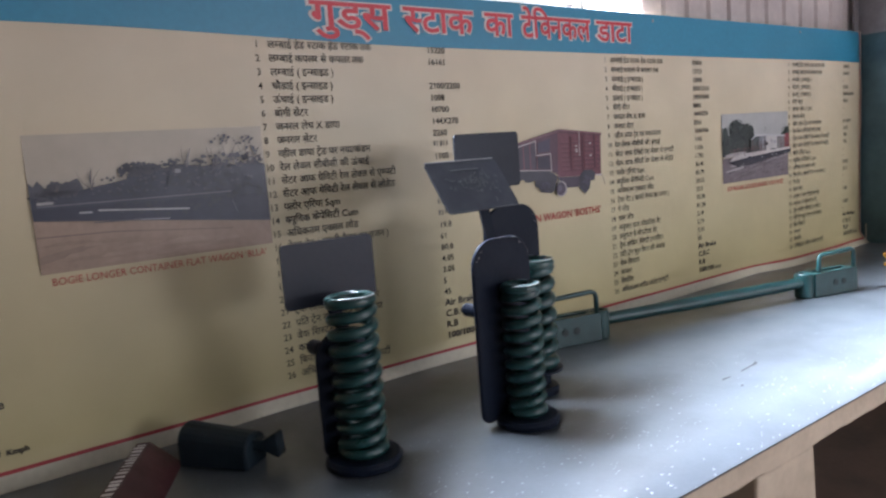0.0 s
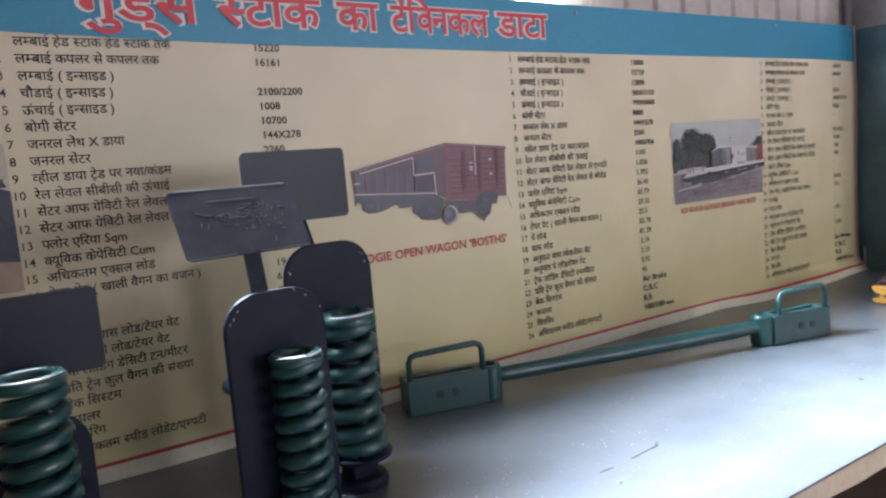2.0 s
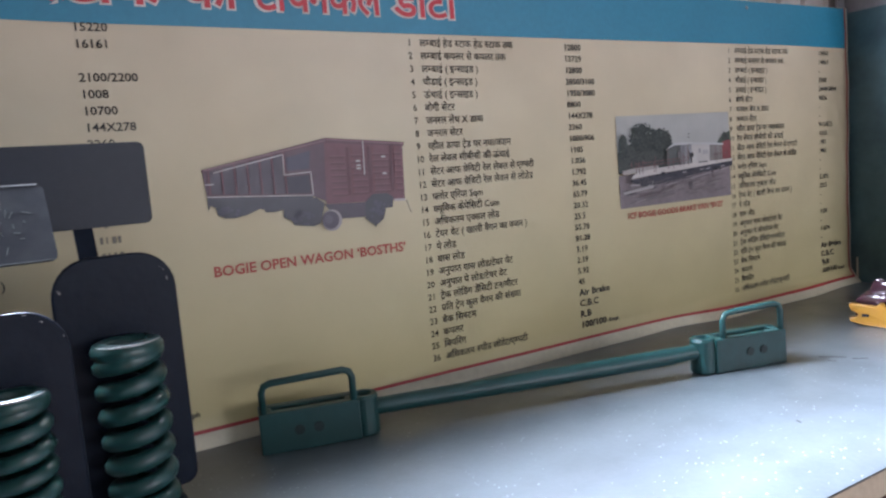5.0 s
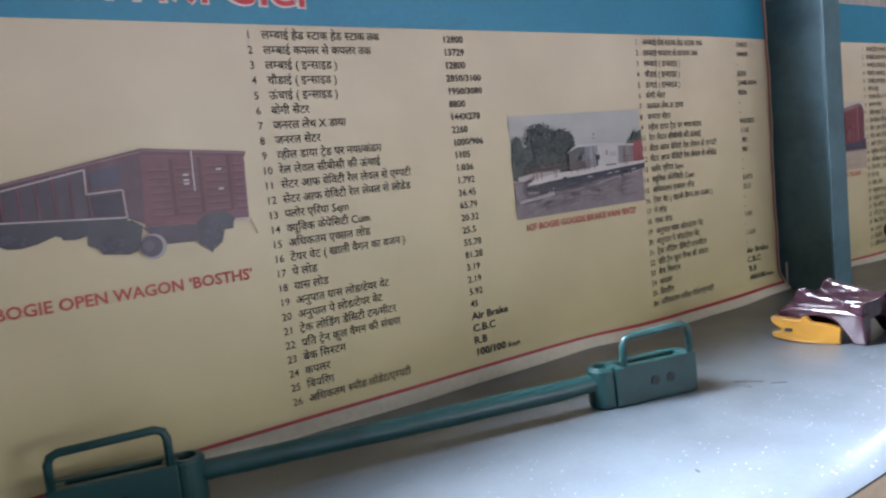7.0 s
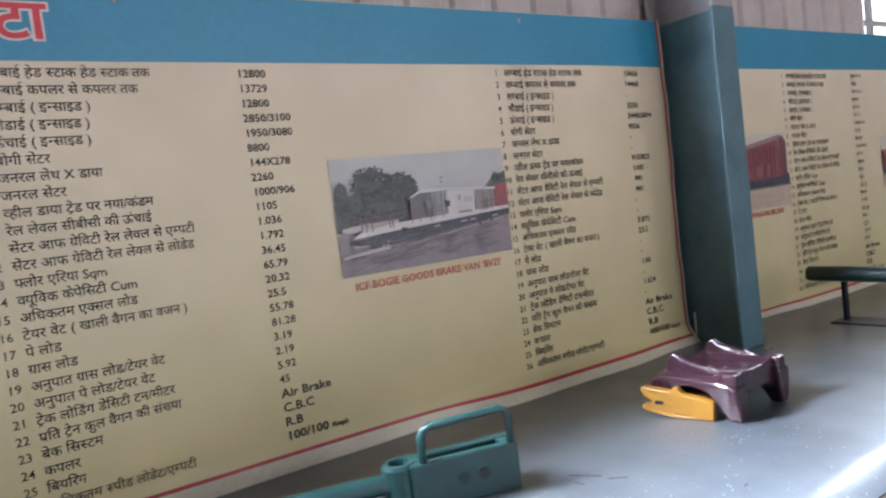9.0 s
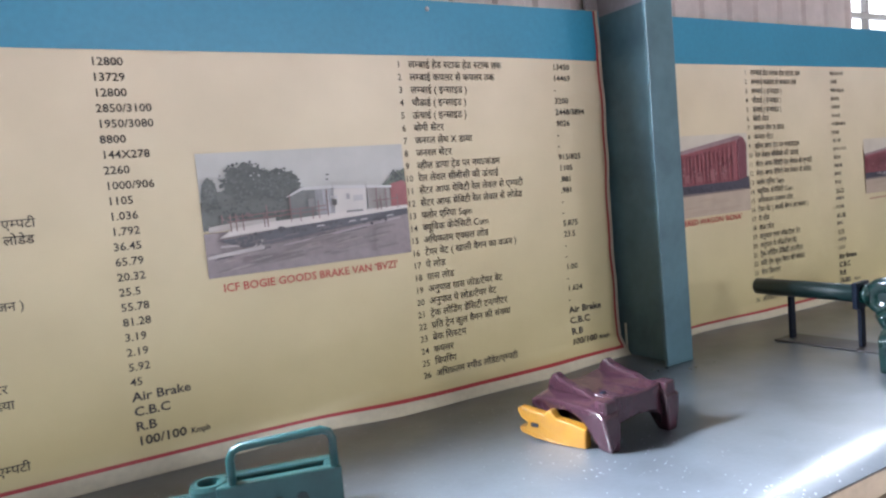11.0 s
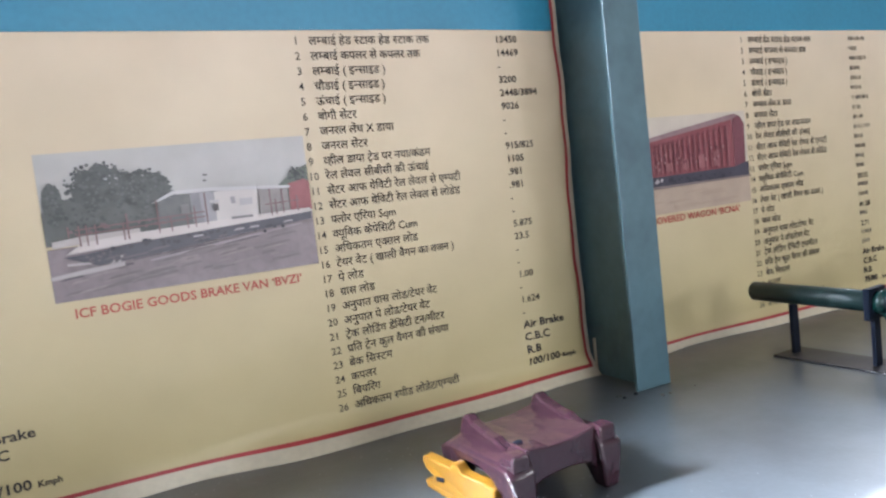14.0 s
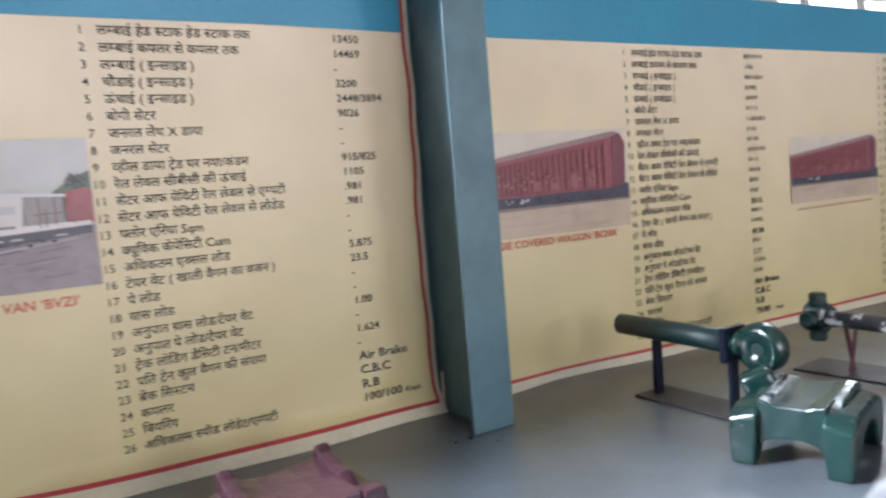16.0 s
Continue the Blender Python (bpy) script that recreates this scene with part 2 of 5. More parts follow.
def prism(pts, depth, axis="y", bevel=0.0, bm=None):
    """A closed outline, extruded. axis y: pts are (x, z); axis x: (y, z); axis z: (x, y)."""
    bm = bm or bmesh.new()
    put = {"y": lambda a, b: (a, 0, b), "x": lambda a, b: (0, a, b), "z": lambda a, b: (a, b, 0)}[axis]
    d = Vector({"y": (0, depth, 0), "x": (depth, 0, 0), "z": (0, 0, depth)}[axis])
    vs = [bm.verts.new(put(a, b)) for a, b in pts]
    f = bm.faces.new(vs)
    r = bmesh.ops.extrude_face_region(bm, geom=[f])
    new_v = [g for g in r["geom"] if isinstance(g, bmesh.types.BMVert)]
    bmesh.ops.translate(bm, verts=new_v, vec=d)
    if bevel:
        mine = set(vs) | set(new_v)
        es = [e for e in bm.edges if e.verts[0] in mine and e.verts[1] in mine and len(e.link_faces) == 2
              and e.calc_face_angle(0) > 0.5]
        bmesh.ops.bevel(bm, geom=es, offset=bevel, segments=2, affect="EDGES", profile=0.5)
    return bm


def sweep(points, radius, sides=10, caps=True, bm=None):
    """A round bar along a line of points; radius may be a number or one for each point."""
    bm = bm or bmesh.new()
    pts = [Vector(p) for p in points]
    rs = radius if isinstance(radius, (list, tuple)) else [radius] * len(pts)
    rings, ref = [], None
    for i, p in enumerate(pts):
        d = (pts[min(i + 1, len(pts) - 1)] - pts[max(i - 1, 0)]).normalized()
        if ref is None:
            ref = d.orthogonal().normalized()
        ref = (ref - d * ref.dot(d)).normalized()
        w = d.cross(ref)
        rings.append([bm.verts.new(p + (ref * math.cos(a) + w * math.sin(a)) * rs[i])
                      for a in (2 * math.pi * k / sides for k in range(sides))])
    for a, b in zip(rings, rings[1:]):
        for k in range(sides):
            bm.faces.new((a[k], a[(k + 1) % sides], b[(k + 1) % sides], b[k]))
    if caps:
        bm.faces.new(rings[0][::-1])
        bm.faces.new(rings[-1])
    return bm


def arc(cx, cy, r, a0, a1, n):
    return [(cx + r * math.cos(radians(a0 + (a1 - a0) * i / n)), cy + r * math.sin(radians(a0 + (a1 - a0) * i / n))) for i in range(n + 1)]


def lathe(profile, sides=32, bm=None):
    """Turn a line of (radius, z) round the z axis."""
    bm = bm or bmesh.new()
    rings = [[bm.verts.new((max(r, 1e-4) * math.cos(2 * math.pi * k / sides), max(r, 1e-4) * math.sin(2 * math.pi * k / sides), z))
              for k in range(sides)] for r, z in profile]
    for a, b in zip(rings, rings[1:]):
        for k in range(sides):
            bm.faces.new((a[k], a[(k + 1) % sides], b[(k + 1) % sides], b[k]))
    bm.faces.new(rings[0][::-1])
    bm.faces.new(rings[-1])
    return bm


def moved(bm, m):
    bmesh.ops.transform(bm, matrix=m, verts=bm.verts)
    return bm


# ---------------- the shell of the hall ----------------
tagged(part("floor", boxed(XW - 0.2, XE + 0.2, YS - 0.2, BACK + 0.2, -0.15, 0.0), M_FLOOR), "brown worn cement floor of the hall", "floor", kind="structure")
tagged(part("ceiling", boxed(XW - 0.2, XE + 0.2, YS - 0.2, BACK + 0.2, TOP, TOP + 0.1), M_CEIL), "grey sheet roof lining", "ceiling", kind="structure")
tagged(part("wall_west", boxed(XW - 0.2, XW, YS, BACK, 0, TOP), M_PLASTER), "plain plastered end wall", "wall", kind="structure")
tagged(part("wall_east", boxed(XE, XE + 0.2, YS, BACK, 0, TOP), M_PLASTER), "plain plastered end wall", "wall", kind="structure")

# unseen wall behind the camera, with plain openings added for the fill lamps
bm = bmesh.new()
_y0, _y1 = YS - 0.2, YS
box(bm, XW, XE, _y0, _y1, 0, 1.15)
box(bm, XW, XE, _y0, _y1, 2.65, TOP)
_x = XW
for a, b in SOUTH_FILL:
    box(bm, _x, a, _y0, _y1, 1.15, 2.65)
    _x = b
box(bm, _x, XE, _y0, _y1, 1.15, 2.65)
tagged(part("wall_south", bm, M_PLASTER), "plain plastered wall with window openings", "wall", kind="structure")

# long wall: masonry below, ribbed sheet above with high windows
tagged(part("wall_north", boxed(XW, XE, BACK, BACK + 0.2, 0, 1.93), M_WALL), "blue-grey painted wall behind the banners", "wall", kind="structure")


def ribbed(x0, x1, z0, z1):
    """Trapezoid-ribbed sheet with real depth."""
    bm = bmesh.new()
    pitch, line, x = 0.16, [], x0
    while x < x1:
        for dx, dy in ((0, 0), (0.105, 0), (0.118, 0.014), (0.147, 0.014), (0.16, 0)):
            if x + dx <= x1:
                line.append((x + dx, dy))
        x += pitch
    line.append((x1, 0))
    clean = [p for i, p in enumerate(line) if i == 0 or p[0] - line[i - 1][0] > 1e-4]
    for off in (0.0, 0.004):
        vs = [(bm.verts.new((a, BACK + 0.025 + b + off, z0)), bm.verts.new((a, BACK + 0.025 + b + off, z1))) for a, b in clean]
        for p, q in zip(vs, vs[1:]):
            bm.faces.new((p[0], q[0], q[1], p[1]))
    return bm


_x = XW
sheets = []
for a, b in (*WINDOWS, (XE, XE)):
    sheets.append((_x, a, 1.93, TOP))
    if a < XE:
        sheets.append((a, b, 1.93, WIN_Z[0]))
        sheets.append((a, b, WIN_Z[1], TOP))
    _x = b
for s in sheets:
    tagged(part("wall_sheet", ribbed(*s), M_SHEET), "pinkish-white ribbed metal wall sheet above the banners", "wall", kind="structure")

for i, ((a, b), deep) in enumerate(zip(WINDOWS, RECESSES)):
    w = thing(f"window_{i + 1}", pose((a + b) / 2, BACK, WIN_Z[0]), "high window with grey metal bars and bright daylight", "window", kind="structure")
    h, hw = WIN_Z[1] - WIN_Z[0], (b - a) / 2
    for x0, x1, z0, z1 in ((-hw, hw, 0.03, 0.052), (-hw, hw, h - 0.04, h), (-hw, -hw + 0.04, 0.03, h - 0.04), (hw - 0.04, hw, 0.03, h - 0.04)):
        part("window_frame", boxed(x0, x1, deep + 0.0, deep + 0.06, z0, z1, bevel=0.004), M_FRAME, w)
    for k in (-0.2, 0.2):
        part("mullion", boxed(k * 2 * hw * 0.85 - 0.012, k * 2 * hw * 0.85 + 0.012, deep + 0.015, deep + 0.045, 0.052, h - 0.04), M_FRAME, w)
    for z in (0.12, 0.42):
        part("glazing_bar", boxed(-hw + 0.04, hw - 0.04, deep + 0.01, deep + 0.04, z - 0.012, z + 0.012), M_FRAME, w)
    p = part("pane", boxed(-hw + 0.04, hw - 0.04, deep + 0.048, deep + 0.052, 0.052, h - 0.04), M_GLASS, w)
    p.visible_shadow = False
    part("window_sill", boxed(-hw - 0.02, hw + 0.02, 0.03, deep + 0.08, -0.03, 0.0, bevel=0.003), M_PLASTER, w, "grey plastered sill")
    part("window_head", boxed(-hw - 0.02, hw + 0.02, 0.045, deep + 0.08, h, h + 0.04), M_PLASTER, w)
    for sx in (-1, 1):
        part("window_jamb", boxed(sx * (hw + 0.012) - 0.012, sx * (hw + 0.012) + 0.012, 0.045, deep + 0.08, 0, h), M_PLASTER, w)

# glowing sky cards; the second stands unseen behind the added openings
for y in (BACK + 1.2, YS - 1.2):
    tagged(part("backdrop", boxed(XW - 3, XE + 3, y, y + 0.02, 0.5, 5.0), M_SKY), "bright hazy sky outside the windows", "sky", kind="structure")

# ---------------- the display ledge ----------------
ROUND = 0.905          # where the top begins to fall away to the worn front edge
fall = [(ROUND + (FRONT - ROUND) * k / 14, LEDGE - 0.019 * (k / 14) ** 2) for k in range(15)]
bm = prism([(BACK, LEDGE), *fall, (FRONT + 0.002, LEDGE - 0.026), (BACK, LEDGE - 0.026)], XE - XW, "x")
moved(bm, Matrix.Translation((XW, 0, 0)))
ledge = tagged(part("display_ledge", bm, M_LEDGE), "blue-grey painted cement ledge top with white specks", "ledge", kind="structure")

# scratches; the three strokes near x 3.1 draw the rod block's cast shadow
for x, y, ln, a in ((1.852, 1.1, 0.05, 6), (1.724, 1.092, 0.018, -2), (1.903, 1.112, 0.009, 30), (1.885, 1.101, 0.012, 9), (1.70, 1.03, 0.006, 20), (2.62, 1.02, 0.007, 70), (3.3, 0.98, 0.006, 10), (3.135, 1.25, 0.035, -52), (3.17, 1.19, 0.02, -40), (3.10, 1.23, 0.012, -80)):
    part("scuff", moved(boxed(-ln, ln, -0.0016, 0.0016, 0, 0.0008), pose(x, y, LEDGE, 0, 0, a)), M_INK, ledge, "short dark scratch in the paint")
bm = bmesh.new()
rng = random.Random(4)
x = XW
pts = [(XE, 0.0), (XW, 0.0)]
while x < XE:
    pts.append((x, -0.052 + rng.uniform(-0.004, 0.004)))
    x += rng.uniform(0.03, 0.07)
pts.append((XE, -0.05))
prism(pts, 0.11, "y", bm=bm)
moved(bm, Matrix.Translation((0, FRONT + 0.005, LEDGE - 0.0265)))
tagged(part("ledge_slab", boxed(XW, XE, FRONT + 0.12, BACK, LEDGE - 0.105, LEDGE - 0.027), M_UNDER), "rough bare cement slab under the ledge top", "ledge", kind="structure")
tagged(part("ledge_fascia", bm, M_CREAM), "cream limewashed ledge front with a ragged lower edge", "ledge", kind="structure")
for x in (-3.9, -1.3, 1.38, 4.15, 7.0, 9.8):
    bm = prism([(x, 0), (x + 0.27, 0), (x + 0.285, 0.35), (x + 0.26, 0.70), (x + 0.01, 0.70), (x - 0.01, 0.35)], BACK - FRONT - 0.02, "y", 0.008)
    moved(bm, Matrix.Translation((0, FRONT + 0.008, 0)))
    tagged(part("ledge_pier", bm, M_CREAM), "cream limewashed masonry pier under the ledge", "pier", "piers under the ledge", "structure")

# steel post in front of the wall, blue below, paler grey above
post = thing("steel_post", pose(4.278, 1.59, LEDGE), "blue-painted steel H-section post standing on the ledge", "post", kind="structure")
BLUE_TOP = 1.145
for z0, z1, m in ((0.0, BLUE_TOP, M_POST), (BLUE_TOP, TOP - LEDGE, M_POSTTOP)):
    part("front_flange", boxed(-0.058, 0.058, 0, 0.012, z0, z1, bevel=0.003), m, post)
    part("web", boxed(-0.006, 0.006, 0.012, 0.26, z0, z1), m, post)
    part("back_flange", boxed(-0.058, 0.058, 0.26, 0.269, z0, z1), m, post)

# ---------------- banners ----------------
WALLY = 1.836


def smooth(a, b, x):
    t = min(1, max(0, (x - a) / (b - a)))
    return t * t * (3 - 2 * t)


def sag(x):
    """How far the lower hem stands out from the wall, along the banner."""
    k = 0.016 + 0.05 * smooth(3.1, 3.4, x) - 0.016 * smooth(3.85, 4.15, x)
    k -= 0.012 * smooth(4.3, 4.45, x) + 0.03 * smooth(4.45, 4.7, x) * (1 - smooth(4.8, 5.05, x))
    return k + 0.004 * math.sin(5.3 * x) + 0.003 * math.sin(13 * x + 1)


def drop(x):
    """The printed border hangs slightly lower towards the post."""
    return 0.0 + 0.012 * smooth(2.9, 3.6, x)


def rise(x):
    """The header's lower edge climbs at the far left."""
    return 0.028 * (1 - smooth(0.2, 1.4, x)) - 0.009 * smooth(3.8, 4.5, x)


# soft creases: x, z, direction in degrees, half length, half width, height
CREASES = ((4.08, 0.90, 35, 0.12, 0.022, 0.005), (4.16, 0.95, 62, 0.10, 0.02, 0.004), (3.98, 0.87, 12, 0.16, 0.02, 0.004), (4.2, 1.2, 84, 0.2, 0.022, 0.003),
           (5.05, 0.93, 24, 0.2, 0.024, 0.006), (4.75, 0.90, 30, 0.16, 0.022, 0.005), (5.35, 0.97, 20, 0.2, 0.026, 0.005), (4.6, 0.95, 52, 0.12, 0.022, 0.004),
           (2.3, 0.88, 10, 0.22, 0.022, 0.003), (0.62, 1.0, 70, 0.2, 0.03, 0.003), (3.2, 1.02, 8, 0.25, 0.03, 0.002), (1.2, 1.62, 88, 0.3, 0.03, 0.002))


def crease(x, z):
    """How far the creases lift the vinyl at one place."""
    total = 0.0
    for cx, cz, a, ln, w, amp in CREASES:
        c, q = math.cos(radians(a)), math.sin(radians(a))
        u, v = (x - cx) * c + (z - cz) * q, (z - cz) * c - (x - cx) * q
        if abs(u) < 2.5 * ln and abs(v) < 3 * w:
            total += amp * math.exp(-(u / ln) ** 2 - (v / w) ** 2)
    return total


def by(x, z):
    """Front face of the hanging vinyl."""
    hem = max(0.0, (0.845 - z) / (0.845 - LEDGE)) ** 1.2
    return WALLY - sag(x) * min(hem, 1.0) - 0.003 * math.sin(2.1 * x + 3 * z) - crease(x, z)


def sheet(x0, x1, z0, z1, lift=0.0, nx=None, nz=None, lower=None, upper=None):
    """A piece of vinyl that follows the banner's face; lower and upper shift its edges along x."""
    bm = bmesh.new()
    nx = nx or max(1, round((x1 - x0) / 0.04))
    nz = nz or max(1, round((z1 - z0) / 0.02))
    g = []
    for i in range(nx + 1):
        x = x0 + (x1 - x0) * i / nx
        lo, hi = z0 + (lower(x) if lower else 0), z1 + (upper(x) if upper else 0)
        g.append([bm.verts.new((x, by(x, lo + (hi - lo) * j / nz) - lift, lo + (hi - lo) * j / nz)) for j in range(nz + 1)])
    for i in range(nx):
        for j in range(nz):
            bm.faces.new((g[i][j], g[i + 1][j], g[i + 1][j + 1], g[i][j + 1]))
    return bm


def flat(name, pts, material, parent, lift=0.002, label=""):
    """A printed shape: its outline laid on the banner's face."""
    bm = bmesh.new()
    f = bm.faces.new([bm.verts.new((x, 0, z)) for x, z in pts])
    bmesh.ops.triangulate(bm, faces=[f])
    for v in bm.verts:
        v.co.y = by(v.co.x, v.co.z) - lift
    return part(name, bm, material, parent, label)


GLYPHS = {}
STEMLESS = "टठडढदहछर"


def glyph_mesh(body, weight):
    """Outline of a run of letters at size 1, as (points, faces, width)."""
    key = (body, weight)
    if key not in GLYPHS:
        c = bpy.data.curves.new("print", "FONT")
        c.body, c.size, c.resolution_u, c.offset = body, 1.0, 2, weight
        ob = new("print", c)
        me = bpy.data.meshes.new_from_object(ob.evaluated_get(bpy.context.evaluated_depsgraph_get()))
        bpy.data.objects.remove(ob)
        bpy.data.curves.remove(c)
        pts = [tuple(v.co) for v in me.vertices]
        GLYPHS[key] = (pts, [tuple(p.vertices) for p in me.polygons], max([p[0] for p in pts], default=0.3))
        bpy.data.meshes.remove(me)
    return GLYPHS[key]


def half_letter(ch, weight):
    """The joined form of a consonant: its right-hand stem cut away."""
    key = ("half", ch, weight)
    if key not in GLYPHS:
        pts, faces, w = glyph_mesh(ch, weight)
        bm = bmesh.new()
        vs = [bm.verts.new(p) for p in pts]
        for f in faces:
            bm.faces.new([vs[i] for i in f])
        cut = w - (0.30 if ch in "कफ" else 0.215)
        bmesh.ops.bisect_plane(bm, geom=[*bm.verts, *bm.edges, *bm.faces], plane_co=(cut, 0, 0), plane_no=(1, 0, 0), clear_outer=True)
        bm.verts.index_update()
        GLYPHS[key] = ([tuple(v.co) for v in bm.verts], [tuple(v.index for v in f.verts) for f in bm.faces], cut)
        bm.free()
    return GLYPHS[key]


def slash(ax, ay, bx, by0, w):
    """A short pen stroke as four points."""
    d = Vector((bx - ax, by0 - ay)).normalized() * w
    return [(ax - d.y, ay + d.x), (ax + d.y, ay - d.x), (bx + d.y, by0 - d.x), (bx - d.y, by0 + d.x)]


def line_mesh(body, weight):
    """A whole line at size 1, with joined letters; returns points, faces and width."""
    runs, run, marks, i = [], "", [], 0
    while i < len(body):
        ch = body[i]
        nxt, after = body[i + 1:i + 2], body[i + 2:i + 3]
        if nxt == "\u094d" and after == "र":
            run += ch
            marks.append((run, ch))
            i += 3
        elif nxt == "\u094d" and ch not in STEMLESS:
            if run:
                runs.append((False, run, marks))
            runs.append((True, ch, []))
            run, marks = "", []
            i += 2
        else:
            run += ch
            i += 1
    if run:
        runs.append((False, run, marks))
    pts, faces, x = [], [], 0.0
    for half, r, under in runs:
        p, f, w = half_letter(r, weight) if half else glyph_mesh(r, weight)
        base = len(pts)
        pts += [(a + x, b) for a, b, _ in p]
        faces += [tuple(base + k for k in g) for g in f]
        for before, ch in under:
            end = x + glyph_mesh(before, weight)[2]
            if ch in STEMLESS:
                strokes = (slash(end - 0.27, -0.02, end - 0.40, -0.17, 0.028), slash(end - 0.27, -0.02, end - 0.14, -0.17, 0.028))
            else:
                strokes = (slash(end - 0.15, 0.24, end - 0.42, 0.04, 0.03),)
            for four in strokes:
                faces.append(tuple(len(pts) + k for k in range(4)))
                pts += four
        if r.endswith("\u093f"):
            w -= 0.43
        x += w + 0.28 * (len(r) - len(r.rstrip(" ")))
    return pts, faces, x


def text(body, x, z, size, material, parent, name="printed_line", stretch=1.0, weight=0.0, lift=0.003, width=None):
    """One printed line on the banner; z is the letters' middle height."""
    pts, faces, w = line_mesh(body, weight / size)
    if width:
        stretch = width / (w * size)
    me = bpy.data.meshes.new(name)
    out = []
    for a, b in pts:
        px, pz = x + a * size * stretch, z - size * 0.33 + b * size
        out.append((px, by(px, pz) - lift, pz))
    me.from_pydata(out, [], faces)
    me.materials.append(material)
    ob = new(name, me)
    ob.parent = parent
    return ob


ROWS_TEXT = """लम्बाई हेड स्टाक हेड स्टाक तक
लम्बाई कपलर से कपलर तक
लम्बाई ( इन्साइड )
चौडाई ( इन्साइड )
ऊंचाई ( इन्साइड )
बोगी सेंटर
जनरल लेंथ X डाया
जनरल सेंटर
व्हील डाया ट्रेड पर नया/कंडम
रेल लेवल सीबीसी की ऊंचाई
सेंटर आफ ग्रेिवटी रेल लेवल से एम्पटी
सेंटर आफ ग्रेिवटी रेल लेवल से लोडेड
फ्लोर एिरया Sqm
क्यूिवक केपेिसटी Cum
अिधकतम एक्सल लोड
टेयर वेट ( खाली वैगन का वजन )
पे लोड
ग्रास लोड
अनुपात ग्रास लोड/टेयर वेट
अनुपात पे लोड/टेयर वेट
ट्रेक लोिडंग डेंिसटी टन/मीटर
प्रित ट्रेन कुल वैगन की संख्या
ब्रेक िसस्टम
कपलर
िबयिरंग
अिधकतम स्पीड लोडेट/एम्पटी""".split("\n")
COLUMNS = [
    (-0.62, -0.04, 1.780, 0.0363, "Air Brake|C.B.C|R.B|100/100", 22),
    (0.768, 1.325, 1.780, 0.0363, "15220|16161||2100/2200|1008|10700|144X278|2260|#|1105|#|#|#|#|#|19.8|61|80.8|4.05|3.05|5|45|Air Brake|C.B.C|R.B|100/100", 0),
    (2.148, 2.705, 1.761, 0.03562, "12800|13729|12800|2850/3100|1950/3080|8800|144X278|2260|1000/906|1105|1.036|1.792|36.45|65.79|20.32|25.5|55.78|81.28|3.19|2.19|5.92|45|Air Brake|C.B.C|R.B|100/100", 0),
    (3.486, 4.043, 1.760, 0.0359, "13450|14469|-|3200|2448/3894|9026|-|-|915/825|1105|.981|.981|-|-|5.875|23.5|-|-|1.00|-|1.624|-|Air Brake|C.B.C|R.B|100/100", 0),
    (4.992, 5.560, 1.747, 0.0357, "#|#|#|#|#|#|#|#|#|#|#|#|#|#|20.32|#|#|81.28|#|2.71|#|#|Air Brake|C.B.C|R.B|75/80", 0),
    (6.36, 6.93, 1.747, 0.0357, "#|#|#|#|#|#|#|#|#|#|#|#|#|#|#|#|#|#|#|#|#|#|#|#|#|#", 0),
]
M_PHOTO = {}


def ink(r, g, b):
    key = (r, g, b)
    if key not in M_PHOTO:
        M_PHOTO[key] = mat("photo_print", key, 0.4, spot_amt=0.05 if min(key) > 0.28 else 0.14, spot_scale=9 if min(key) > 0.28 else 55, bump=0.0, bump_scale=14)
    return M_PHOTO[key]


